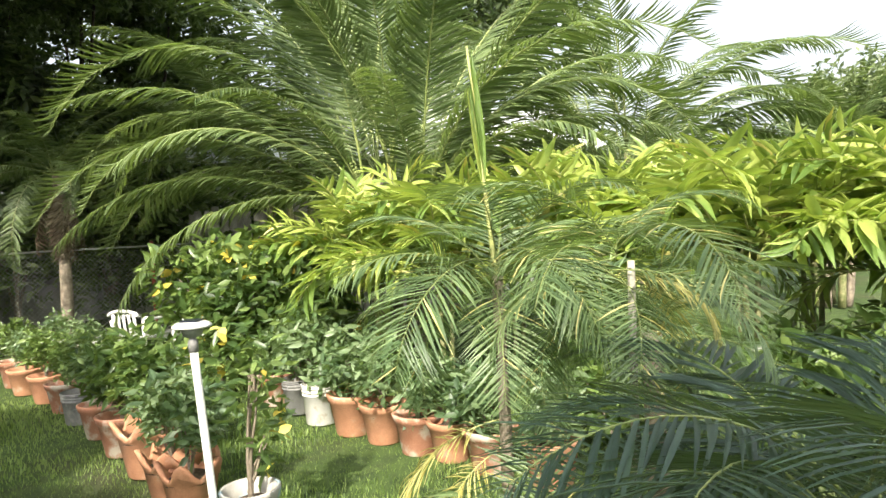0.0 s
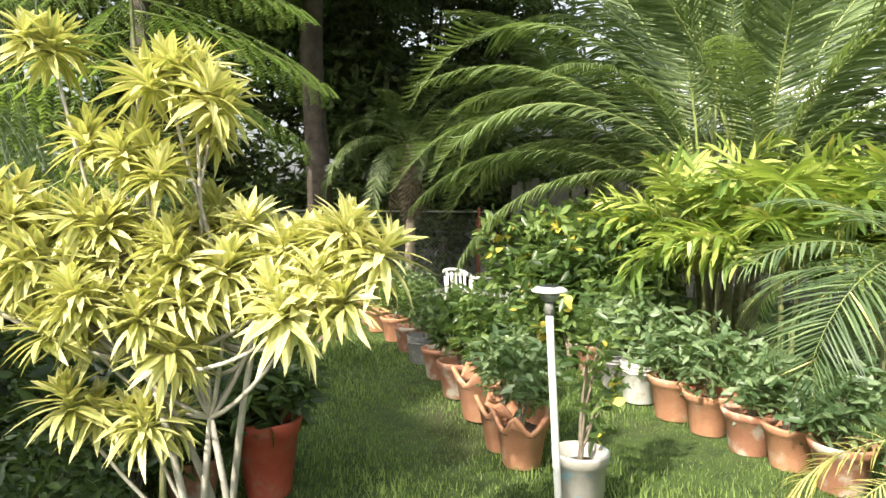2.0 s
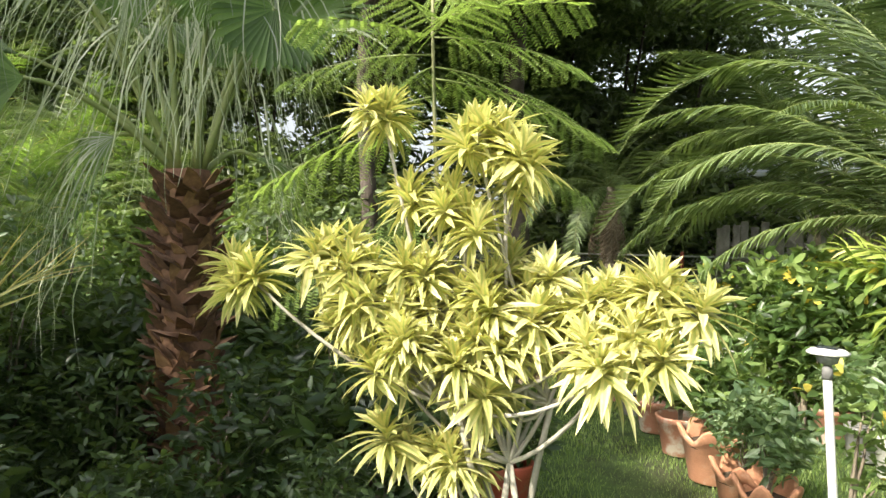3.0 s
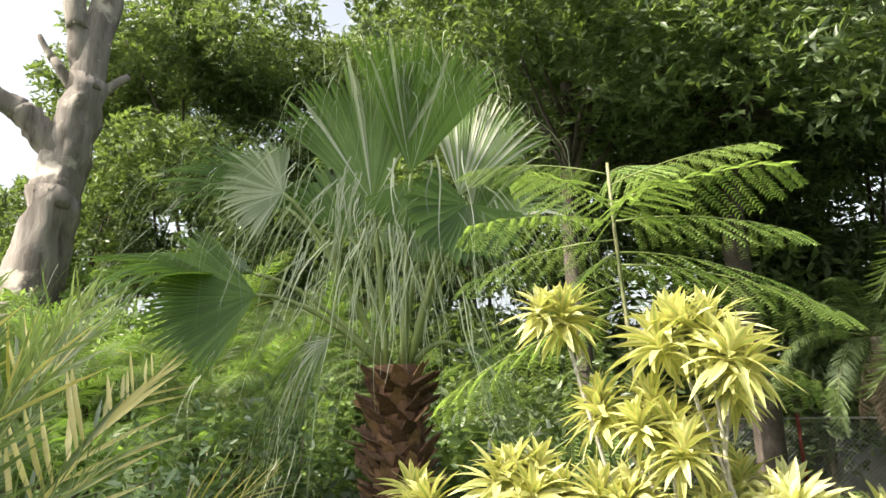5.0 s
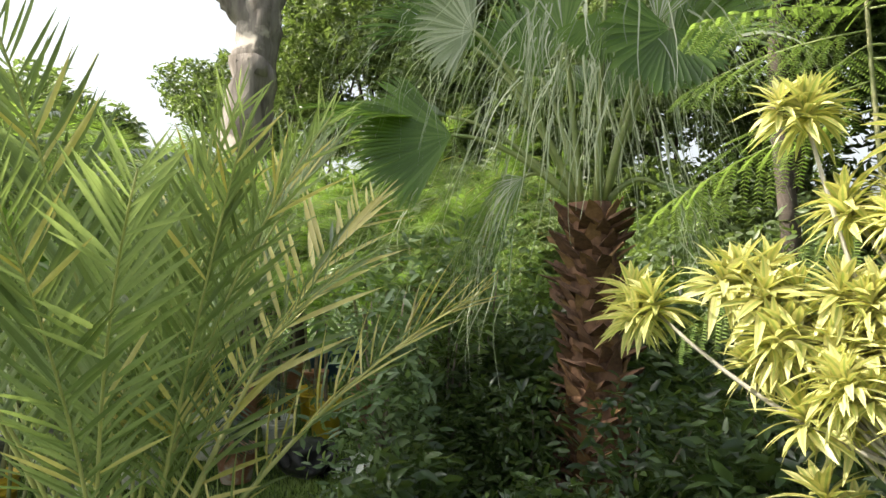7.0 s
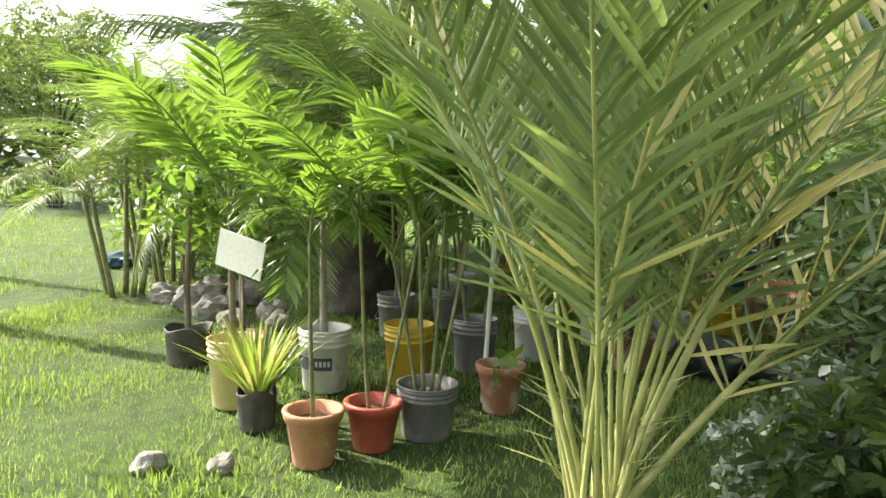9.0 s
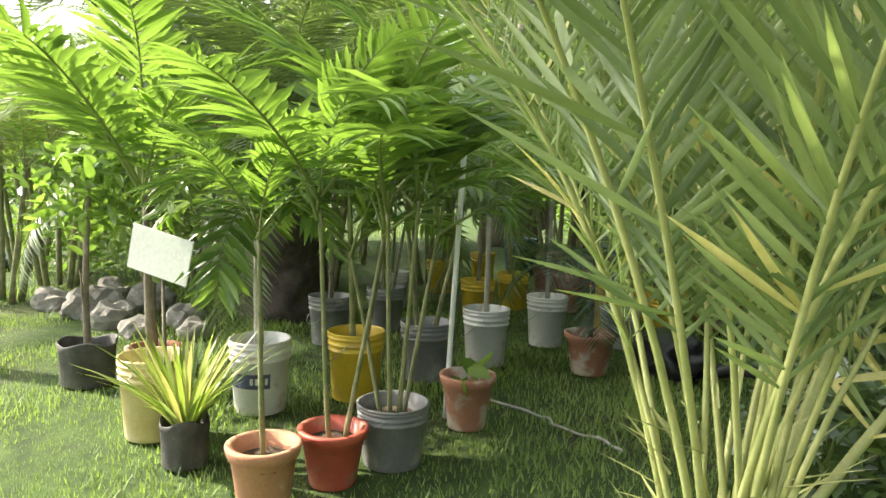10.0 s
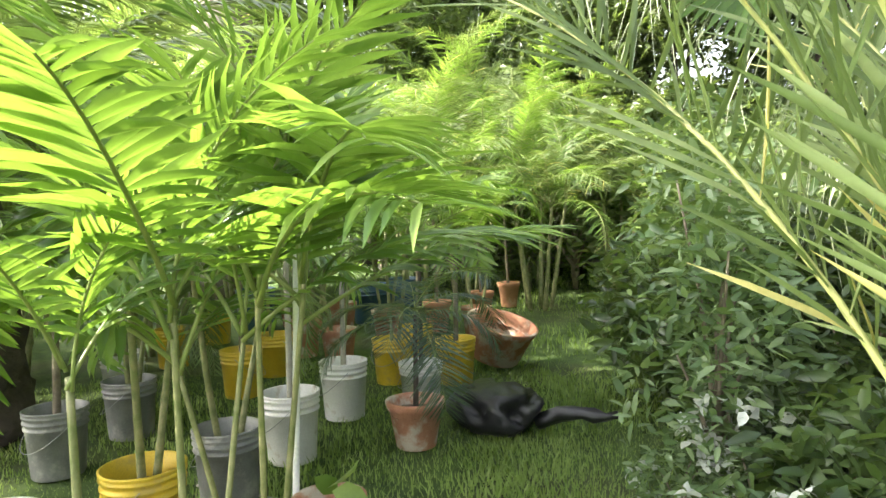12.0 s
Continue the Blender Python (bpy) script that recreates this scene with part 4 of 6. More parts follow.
# ---- shrubs, potted plants ----
def bush_mesh(key, size, n, leaf, mat, tv=LEAF_V, shell=0.45, stems=7, stem_mat=None, flowers=0, flower_mat=None, flat=0.45):
    """Foliage of a bush in an uneven egg of this size, with its twigs. Returns foliage and twig meshes."""
    def make():
        sx, sy, sz = size
        b, w = Builder(), Builder()
        lobes = rng.uniform(-0.55, 0.55, (9, 3)) * np.array([1, 1, 0.9])
        u = unit(rng.standard_normal((n, 3))) * (shell + (1 - shell) * rng.uniform(0, 1, (n, 1)) ** 0.6)
        c = lobes[rng.integers(0, 9, n)]
        p = (c + u * 0.55) * np.array([sx, sy, sz]) + np.array([0, 0, sz])
        p[:, 2] = np.abs(p[:, 2])
        b.stamp(tv, LEAF_F if len(tv) == 8 else SPRAY_F, rand_basis(n, leaf, flat), p, 0)
        if flowers:
            q = p[np.argsort(-np.linalg.norm((p - (0, 0, sz)) / (sx, sy, sz), axis=1))[:n // 3]]
            q = q[rng.integers(0, len(q), flowers)]
            b.stamp(ROUND_V, LEAF_F, rand_basis(flowers, leaf * 0.7, 0.3), q, 1)
            b.stamp(ROUND_V, LEAF_F, rand_basis(flowers, leaf * 0.7, 0.3), q, 1)
        for k in range(stems):
            e = (lobes[k % 9] * 0.9) * np.array([sx, sy, sz]) + np.array([0, 0, sz * 1.1])
            t = np.linspace(0, 1, 7)[:, None]
            pts = t * e * np.array([1, 1, 0]) * t + t * np.array([0, 0, e[2]]) + rng.uniform(-0.01, 0.01, (7, 3)) * (t > 0)
            w.tube(pts, 0.012 * (1 - 0.75 * t[:, 0]) * min(1.5, sz * 2 + 0.3), 5, 0)
        return b.mesh("foliage", [mat, flower_mat or mat]), w.mesh("stem", stem_mat or M_STEM)
    return once(("bush", key), make)


def bush(name, at, label, key, *args, group="", turn=0.0, category="shrub", size_k=1.0, **kw):
    ob = thing(name, at, label, category, group)
    fol, tw = bush_mesh(key, *args, **kw)
    m = Euler((0, 0, turn)).to_matrix().to_4x4() @ Matrix.Scale(size_k, 4)
    part("foliage", fol, ob, m)
    part("stem", tw, ob, m)
    return ob


def potted(at, label, kind, r, h, key, *args, name="potted_plant", group="potted plants", turn=0.0, size_k=1.0, lift=0.0, **kw):
    ob = thing(name, at, label, "potted plant", group, turn)
    s = add_pot(ob, kind, r, h)
    if key is not None:
        fol, tw = bush_mesh(key, *args, **kw)
        m = Matrix.Translation((0, 0, s)) @ Matrix.Scale(size_k, 4)
        part("foliage", fol, ob, Matrix.Translation((0, 0, lift)) @ m)
        part("stem", tw, ob, m)
    return ob


OLE = ("oleander", (0.34, 0.34, 0.42), 620, 0.13, M_SHRUB)
CIT = ("citrus", (0.30, 0.30, 0.36), 520, 0.10, M_SHRUB2)
FLO = ("flowering", (0.33, 0.33, 0.62), 760, 0.11, M_SHRUB)
LOW = ("lowplant", (0.24, 0.24, 0.26), 420, 0.09, M_SHRUB2)
FLK = dict(flowers=16, flower_mat=M_FLOWER)
# the row beside the grass path
for i, (x, y, kind, r, h, spec, k, kw) in enumerate([
    (-2.30, 5.12, "scallop", 0.20, 0.34, OLE, 0.85, {}), (-1.90, 4.62, "scallop", 0.17, 0.30, CIT, 0.7, {}), (-1.70, 4.42, "scallop", 0.16, 0.29, LOW, 1.0, {}),
    (-2.72, 5.55, "old", 0.18, 0.30, OLE, 0.8, {}), (-3.15, 6.0, "old", 0.17, 0.28, CIT, 0.8, {}), (-3.6, 6.45, "grey", 0.16, 0.28, OLE, 0.65, {}),
    (-4.0, 6.85, "old", 0.17, 0.28, FLO, 0.45, dict(flowers=5, flower_mat=M_REDFLOWER)), (-4.45, 7.25, "terra", 0.17, 0.28, OLE, 0.6, {}), (-4.95, 7.65, "terra", 0.18, 0.28, CIT, 0.6, {}), (-5.35, 8.05, "old", 0.18, 0.30, OLE, 0.6, {})]):
    potted((x, y, 0), "leafy green shrub in a terracotta pot beside the grass path" if kind != "grey" else "leafy green shrub in a grey plastic pot", kind, r, h, spec[0] + str(len(kw)), *spec[1:], turn=i * 67, size_k=k, lift=0.1, **kw)
# the second row under the lime palms
for i, (x, y, kind, r, h, spec, k) in enumerate([
    (-1.05, 5.85, "terra", 0.19, 0.32, LOW, 1.1), (-0.78, 5.62, "terra", 0.17, 0.29, CIT, 0.9), (-0.50, 5.36, "old", 0.17, 0.28, LOW, 1.1), (-0.26, 5.2, "terra", 0.16, 0.27, LOW, 1.0),
    (-1.38, 6.16, "white", 0.15, 0.33, CIT, 1.0), (-1.66, 6.5, "grey", 0.14, 0.30, CIT, 1.05), (-1.95, 6.8, "old", 0.16, 0.30, OLE, 0.95), (0.0, 4.95, "old", 0.17, 0.28, LOW, 1.1), (0.35, 4.7, "terra", 0.17, 0.28, LOW, 1.0)]):
    potted((x, y, 0), "small green shrub in a pot under the lime palms", kind, r, h, spec[0] + "0", *spec[1:], turn=i * 51, size_k=k)
# tall yellow-flowered shrubs between the rows
for i, (x, y, k) in enumerate([(-2.2, 6.9, 1.15), (-2.75, 7.5, 1.2), (-1.75, 7.4, 1.2), (-2.3, 8.1, 1.3)]):
    bush("flowering_shrub", (x, y, 0), "tall leafy shrub with scattered yellow flowers", "tallflower", (0.5, 0.5, 0.72), 1300, 0.13, M_SHRUB, group="flowering shrubs", turn=i * 1.3, size_k=k, flowers=14, flower_mat=M_FLOWER)
# green bushes below the lime palms
for i, (x, y, k) in enumerate([(1.5, 5.0, 0.9), (2.2, 4.5, 0.95), (2.9, 4.2, 1.0), (3.6, 4.1, 1.0), (0.8, 5.2, 0.75), (1.3, 4.2, 0.7), (2.0, 3.6, 0.75), (2.5, 5.3, 1.0), (3.2, 5.0, 1.0), (4.0, 5.3, 1.05), (4.6, 4.6, 1.0)]):
    bush("leafy_bush", (x, y, 0), "leafy green bush under the lime palms", "leafybush", (0.55, 0.55, 0.5), 1100, 0.15, M_SHRUB, group="leafy bushes", turn=i * 1.2, size_k=k)
# bucket with an upright yellow-leaved plant
potted((-1.2, 3.98, 0), "thin flowering shrub in a paint-spattered grey bucket", "paint", 0.137, 0.32, "bucketplant", (0.24, 0.24, 0.42), 200, 0.09, M_SHRUB, flowers=9, flower_mat=M_FLOWER, lift=0.15)
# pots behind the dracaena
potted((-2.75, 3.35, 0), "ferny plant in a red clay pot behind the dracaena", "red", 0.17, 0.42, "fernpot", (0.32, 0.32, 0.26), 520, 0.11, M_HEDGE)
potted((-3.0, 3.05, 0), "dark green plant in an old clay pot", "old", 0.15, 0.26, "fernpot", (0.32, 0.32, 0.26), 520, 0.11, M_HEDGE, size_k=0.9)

def broad_leaf(at, rows, label):
    ob = thing("broad_leaf_plant", at, label, "plant")
    n, m = 14, 5
    b = Builder()
    v, f = [(0, 0, 0)], []
    for i in range(1, m + 1):
        for j in range(n):
            a = 2 * math.pi * j / n
            r = i / m * (0.5 + 0.12 * math.cos(a)) * (0.8 if j == n // 2 else 1)
            v.append((0.12 + r * math.cos(a), r * math.sin(a), -0.35 * r * r + 0.03 * math.sin(3 * a) * i / m))
    f += [(0, 1 + j, 1 + (j + 1) % n) for j in range(n)]
    for i in range(m - 1):
        for j in range(n):
            q = 1 + i * n
            f.append((q + j, q + n + j, q + n + (j + 1) % n, q + (j + 1) % n))
    me = b.add(v, f).mesh("leaf_blade", M_SHRUB2)
    for (turn, h, out, s, tilt) in rows:
        a = radians(turn)
        e = Vector((out * math.cos(a), out * math.sin(a), h))
        t = np.linspace(0, 1, 7)
        part("leaf_stalk", Builder().tube(np.stack([e.x * t ** 1.6, e.y * t ** 1.6, e.z * t], -1), 0.008 - 0.003 * t, 6).mesh("leaf_stalk", M_STEM_GREEN), ob)
        part("leaf_blade", me, ob, Matrix.Translation(e) @ Euler((0, 0, a)).to_matrix().to_4x4() @ Euler((0, radians(tilt), 0)).to_matrix().to_4x4() @ Matrix.Scale(s, 4))


broad_leaf((-2.75, 1.4, 0), [(-40, 0.68, 0.1, 0.3, 25), (60, 0.55, 0.12, 0.24, 30), (150, 0.6, 0.1, 0.22, 20), (-110, 0.45, 0.12, 0.2, 35)], "broad round-leaved plant low in the shade")
potted((-2.85, 1.1, 0), "orange clay pot with a small plant in shade", "terra", 0.12, 0.24, "lowplant0", *LOW[1:], size_k=0.4)
potted((-5.3, 8.75, 0), "leafy plant in a dirty white pot behind the row", "white", 0.2, 0.42, "citrus0", *CIT[1:], size_k=0.7)
potted((-4.85, 8.6, 0), "leafy plant in a dirty white pot behind the row", "white", 0.18, 0.4, "citrus0", *CIT[1:], size_k=0.6, turn=70)

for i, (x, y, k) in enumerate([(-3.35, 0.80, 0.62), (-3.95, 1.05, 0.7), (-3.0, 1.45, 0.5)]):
    bush("glossy_shrub", (x, y, 0), "low glossy shrub with shade-darkened leaves by the date palm", "glossy", (0.55, 0.55, 0.5), 800, 0.16, M_HEDGE, group="glossy shrubs", turn=i * 1.9, size_k=k)

# tall airy shrubs beside the shaded path
for i, (x, y, k, label) in enumerate([(-4.55, 1.0, 1.0, "tall small-leaved shrub with bare lower stems"), (-5.15, 1.55, 1.05, "tall small-leaved shrub with bare lower stems"), (-5.9, 2.0, 1.1, "tall leafy shrub beside the shaded path"), (-6.9, 2.7, 1.15, "tall leafy shrub beside the shaded path")]):
    bush("tall_shrub", (x, y, 0), label, "tallairy" + "ab"[i % 2], (0.42, 0.42, 0.95), 1500, 0.085, M_SHRUB if i % 2 else M_SHRUB2, group="tall shrubs", turn=i * 1.7, size_k=k, stems=9)
# hedge and undergrowth round the fan palm, deep shade put into the dark leaf colour
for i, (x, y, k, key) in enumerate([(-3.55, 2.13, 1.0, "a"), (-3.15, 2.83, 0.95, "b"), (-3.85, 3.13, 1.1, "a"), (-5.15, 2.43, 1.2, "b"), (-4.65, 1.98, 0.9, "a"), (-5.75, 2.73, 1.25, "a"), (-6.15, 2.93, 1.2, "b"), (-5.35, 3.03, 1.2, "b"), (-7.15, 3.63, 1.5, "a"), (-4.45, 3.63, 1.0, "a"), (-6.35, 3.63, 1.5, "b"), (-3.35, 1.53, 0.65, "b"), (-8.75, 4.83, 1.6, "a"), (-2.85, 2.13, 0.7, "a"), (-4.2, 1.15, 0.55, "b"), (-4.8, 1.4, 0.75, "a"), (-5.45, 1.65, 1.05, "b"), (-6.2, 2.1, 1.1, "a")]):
    bush("hedge_shrub", (x, y, 0), "dense dark green leafy shrub coloured for shade", "hedge" + key, (0.55, 0.55, 0.55), 1500, 0.085 if key == "a" else 0.12, M_HEDGE, group="hedge shrubs", turn=i * 0.9, size_k=k)
for i, (x, y, k) in enumerate([(-3.95, 0.58, 0.75), (-4.55, 0.80, 0.7), (-4.15, 0.85, 1.0)]):
    bush("variegated_shrub", (x, y, 0), "low shrub with white-splashed leaves", "varieg", (0.34, 0.34, 0.28), 500, 0.075, M_SHRUB2, group="variegated shrubs", turn=i, size_k=k, flowers=130, flower_mat=M_WHITEFLOWER)

# ---- the nursery rows ----
NURS = [frond_mesh("nursery_frond", 0.95, 16, 0.31, 0.062, [M_NURSERY, M_RACHIS, M_DATE_YEL], 0.85 + 0.2 * k, 0.2, 0.2, 0.35, 0.8, 0.008, 110 + k, tip_len=0.7, ragged=0.22) for k in range(4)]
UPRIGHT = [frond_mesh("upright_frond", 0.95, 25, 0.30, 0.034, [M_NURSERY, M_RACHIS, M_DATE_YEL], 0.4 + 0.2 * k, 0.22, 0.2, 0.25, 0.9, 0.008, 130 + k, tip_len=0.6, ragged=0.2) for k in range(3)]
NARROW = [frond_mesh("narrow_frond", 0.85, 30, 0.24, 0.018, [M_NURSERY, M_RACHIS, M_DATE_YEL], 0.9 + 0.15 * k, 0.2, 0.15, 0.3, 0.8, 0.007, 120 + k) for k in range(3)]


def potted_palm(at, label, kind, r, h, stem_h, canes=1, fronds=8, size=0.8, fm=None, ups=(28, 82), cane_mat=None, group="nursery palms", stem_r=0.017, name="potted_palm", turn=0.0):
    ob = thing(name, at, label, "potted palm", group, turn)
    s = add_pot(ob, kind, r, h)
    fm = fm or NURS
    for c in range(canes):
        a = c * 2.3
        ox, oy = (0.0, 0.0) if canes == 1 else (0.05 * math.cos(a), 0.05 * math.sin(a))
        hh = stem_h * (1 - 0.12 * (c % 3))
        z = np.linspace(0, 1, 10)
        lean = 0.03 + (0.05 if canes > 1 else 0)
        tipx, tipy = ox + lean * math.cos(a) * 2, oy + lean * math.sin(a) * 2
        b = Builder().tube(np.stack([ox + (tipx - ox) * z + 0.008 * np.sin(z * 5 + c), oy + (tipy - oy) * z, s - 0.02 + hh * z], -1), stem_r * (1.25 - 0.45 * z) / (1 + 0.25 * (canes > 1)), 8, 0, wob=0.03)
        part("stem", b.mesh("stem", cane_mat or M_STEM_PALE), ob)
        for (k, turn2, up, roll, sz, hz, fx, fy) in crown(max(3, fronds // canes), ups, (0.85 * size, 1.1 * size), s + hh - 0.03, 20, 0.008, len(fm), start=c * 77):
            part("frond", fm[k], ob, frond_pose(turn2, up, roll, (tipx + fx, tipy + fy, hz), sz))
    return ob


def bucket_print(parent_at, r, h):
    """The dark printed band on the white bucket, with unreadable pale bars."""
    ob = [o for o in bpy.data.objects if o.parent is None and (o.location - Vector(parent_at)).length < 0.01][0]
    body = [o for o in ob.children if o.name.startswith("pot")][0]
    b = Builder()
    seg, rr = 16, r * 0.945
    for z0, z1, a0, a1, off, slot in ((0.38, 0.58, -1.25, 0.75, 0.0022, 0), (0.44, 0.53, 0.05, 0.16, 0.004, 1), (0.44, 0.53, 0.22, 0.34, 0.004, 1), (0.44, 0.53, 0.40, 0.50, 0.004, 1), (0.44, 0.53, 0.56, 0.66, 0.004, 1)):
        a = np.linspace(a0, a1, seg)
        v = []
        for z in (z0, z1):
            rz = r * (0.84 + 0.16 * z) + off
            v += [(rz * math.cos(q), rz * math.sin(q), z * h) for q in a]
        b.add(v, [(i, i + 1, seg + i + 1, seg + i) for i in range(seg - 1)], slot)
    part("print", b.mesh("print", [M_LABEL, M_WHITE]), body, label="dark printed band with pale bars")


potted_palm((-4.76, -1.72, 0), "young palm with one pale trunk in a white printed bucket", "white", 0.155, 0.38, 0.78, 1, 10, 0.72, ups=(10, 78), name="bucket_palm", stem_r=0.021)
bucket_print((-4.76, -1.72, 0), 0.155, 0.38)
potted((-4.96, -2.84, 0), "small-leaved sapling in a dusty black bag pot", "bag", 0.15, 0.25, "treelet", (0.42, 0.42, 0.42), 420, 0.12, M_NURSERY, lift=0.55, stems=1, group="saplings", name="potted_sapling")
potted((-5.27, -2.62, 0), "twiggy sapling in a shallow tan pot", "old", 0.16, 0.16, "treelet2", (0.35, 0.35, 0.36), 240, 0.12, M_SHRUB, lift=0.5, stems=1, group="saplings", name="potted_sapling")
for (x, y, h) in ((-4.96, -2.84, 1.0), (-5.27, -2.62, 0.8)):
    z = np.linspace(0, h, 9)
    b = Builder().tube(np.stack([0.02 * np.sin(z * 4), 0.01 * z, z], -1), 0.022 - 0.008 * z, 7, 0, wob=0.05)
    o = [q for q in bpy.data.objects if q.parent is None and (q.location - Vector((x, y, 0))).length < 0.01][0]
    part("trunk", b.mesh("trunk", M_STEM), o, pose(0, 0, 0.15))


def strappy(at, label, kind, r, h, n, length, mats, group=""):
    ob = thing("grassy_plant", at, label, "potted plant", group)
    s = add_pot(ob, kind, r, h)
    b = Builder()
    for i in range(n):
        a, up = i * 2.4, rng.uniform(50, 86)
        tv, tf = strip(length * rng.uniform(0.6, 1.1), 0.022, rng.uniform(0.1, 0.45), 0.4, 5, 0.8)
        m = np.array(Euler((0, 0, a)).to_matrix() @ Euler((0, radians(-up), 0)).to_matrix())
        b.stamp(tv, tf, m[None], np.array([[0.03 * math.cos(a), 0.03 * math.sin(a), s - 0.01]]), i % len(mats))
    part("leaves", b.mesh("leaves", mats), ob)


ob_yl = potted_palm((-4.32, -2.05, 0), "sapling palm with a green cane in a faded yellow bucket", "pale", 0.15, 0.38, 0.85, 1, 9, 1.0, fm=UPRIGHT, ups=(44, 84), cane_mat=M_STEM, name="bucket_palm", stem_r=0.018)
strappy((-4.04, -1.74, 0), "yellow-green grassy plant in a small dusty bag", "bag", 0.095, 0.2, 70, 0.5, [M_LIME, M_DRAC_G, M_DRAC_Y, M_LIME])
potted_palm((-3.74, -1.27, 0), "cane palm in a pale terracotta pot", "terra", 0.125, 0.25, 0.85, 1, 4, 0.5, fm=UPRIGHT, ups=(50, 84), cane_mat=M_STEM_GREEN, stem_r=0.009)
potted_palm((-4.00, -1.09, 0), "cane palm in a red plastic pot", "red", 0.13, 0.23, 0.95, 2, 8, 0.8, fm=UPRIGHT, ups=(40, 84), cane_mat=M_STEM_GREEN, stem_r=0.011)
potted_palm((-4.24, -0.90, 0), "clumping cane palm in a grey bucket with a white rim", "grey", 0.15, 0.27, 0.95, 4, 18, 0.95, fm=UPRIGHT, ups=(35, 86), cane_mat=M_STEM_GREEN, stem_r=0.011)
potted_palm((-5.07, -1.29, 0), "leafy palm in a yellow bucket", "yellow", 0.155, 0.38, 1.0, 2, 8, 0.85, cane_mat=M_STEM_GREEN)
potted((-4.74, -0.63, 0), "broad-leaved seedling in a two-tone clay pot", "old", 0.13, 0.27, "seedling", (0.10, 0.10, 0.06), 6, 0.12, M_NURSERY, tv=ROUND_V, stems=2)
potted_palm((-5.97, -0.63, 0), "young palm in a dirty white bucket", "white", 0.155, 0.38, 1.0, 1, 7, 0.8, group="back palms", fm=NARROW)
potted_palm((-6.64, -0.21, 0), "young palm in a dirty white bucket", "white", 0.155, 0.38, 0.95, 1, 7, 0.8, group="back palms", fm=NARROW)
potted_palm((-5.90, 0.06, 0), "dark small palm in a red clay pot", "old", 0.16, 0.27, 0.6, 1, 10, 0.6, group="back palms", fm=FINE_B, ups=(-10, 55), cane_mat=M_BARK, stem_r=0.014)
potted_palm((-6.72, 0.35, 0), "dark-stemmed palm in a dirty white bucket", "white", 0.15, 0.3, 0.95, 1, 8, 0.9, group="back palms", fm=NARROW, cane_mat=M_BARK, stem_r=0.014)
for i, (x, y, kind, hh) in enumerate([(-7.17, 0.78, "yellow", 1.0), (-7.42, 0.33, "yellow", 1.1), (-7.92, 0.68, "yellow", 1.1), (-8.12, 0.03, "old", 1.0), (-7.52, -0.82, "yellow", 1.15), (-8.12, -0.52, "yellow", 1.2), (-8.82, -0.17, "old", 1.1), (-9.12, 0.73, "old", 1.2), (-9.52, 1.43, "terra", 1.2), (-6.82, -1.52, "grey", 0.95), (-6.27, -1.82, "grey", 0.9), (-8.82, 1.63, "old", 1.1), (-10.02, 0.43, "old", 1.2), (-8.92, -1.37, "yellow", 1.25), (-10.12, 2.23, "terra", 1.2), (-7.82, -1.67, "white", 1.1), (-11.02, 3.03, "terra", 1.2), (-5.52, -0.97, "grey", 0.95), (-10.02, -0.97, "yellow", 1.2), (-10.82, -0.07, "old", 1.1)]):
    potted_palm((x, y, 0), {"yellow": "palm seedling in a yellow bucket", "old": "palm seedling in an old red clay tub", "terra": "palm seedling in a terracotta pot", "grey": "palm in a dark grey bucket", "white": "palm in a white bucket"}[kind], kind, 0.155, 0.36, hh, 1 + i % 2, 7 + i % 3, 0.8, group="back palms", fm=NARROW if i % 3 else NURS, turn=i * 40, cane_mat=M_STEM_GREEN if i % 2 else M_STEM)


FEATHER = [frond_mesh("feathery_frond", 1.7, 44, 0.34, 0.014, [M_BIGPALM if k % 2 else M_NURSERY, M_RACHIS, M_DATE_YEL], 0.55 + 0.2 * k, 0.14, 0.1, 0.35, 0.8, 0.008, 150 + k, ragged=0.2, yellow=0.03) for k in range(4)]


def tall_clump(at, h, n, size, label, ups=(20, 86)):
    """A many-stemmed feathery palm clump that closes the view over the pots."""
    ob = thing("feathery_clump_palm", at, label, "palm", "feathery clumps")
    for k in range(5):
        a = k * 1.26
        hh = h * (0.7 + 0.1 * (k % 4))
        z = np.linspace(0, 1, 9)
        tx, ty = 0.42 * math.cos(a), 0.42 * math.sin(a)
        part("stem", Builder().tube(np.stack([tx * (0.4 + 0.6 * z), ty * (0.4 + 0.6 * z), hh * z], -1), 0.034 - 0.014 * z, 7, 0, wob=0.05).mesh("stem", M_STEM_GREEN), ob)
        for (q, turn, up, roll, sz, hz, ox, oy) in crown(n // 5, ups, (0.8 * size, 1.1 * size), hh, 20, start=k * 61):
            part("frond", FEATHER[q], ob, frond_pose(turn, up, roll, (tx + ox, ty + oy, hz), sz))


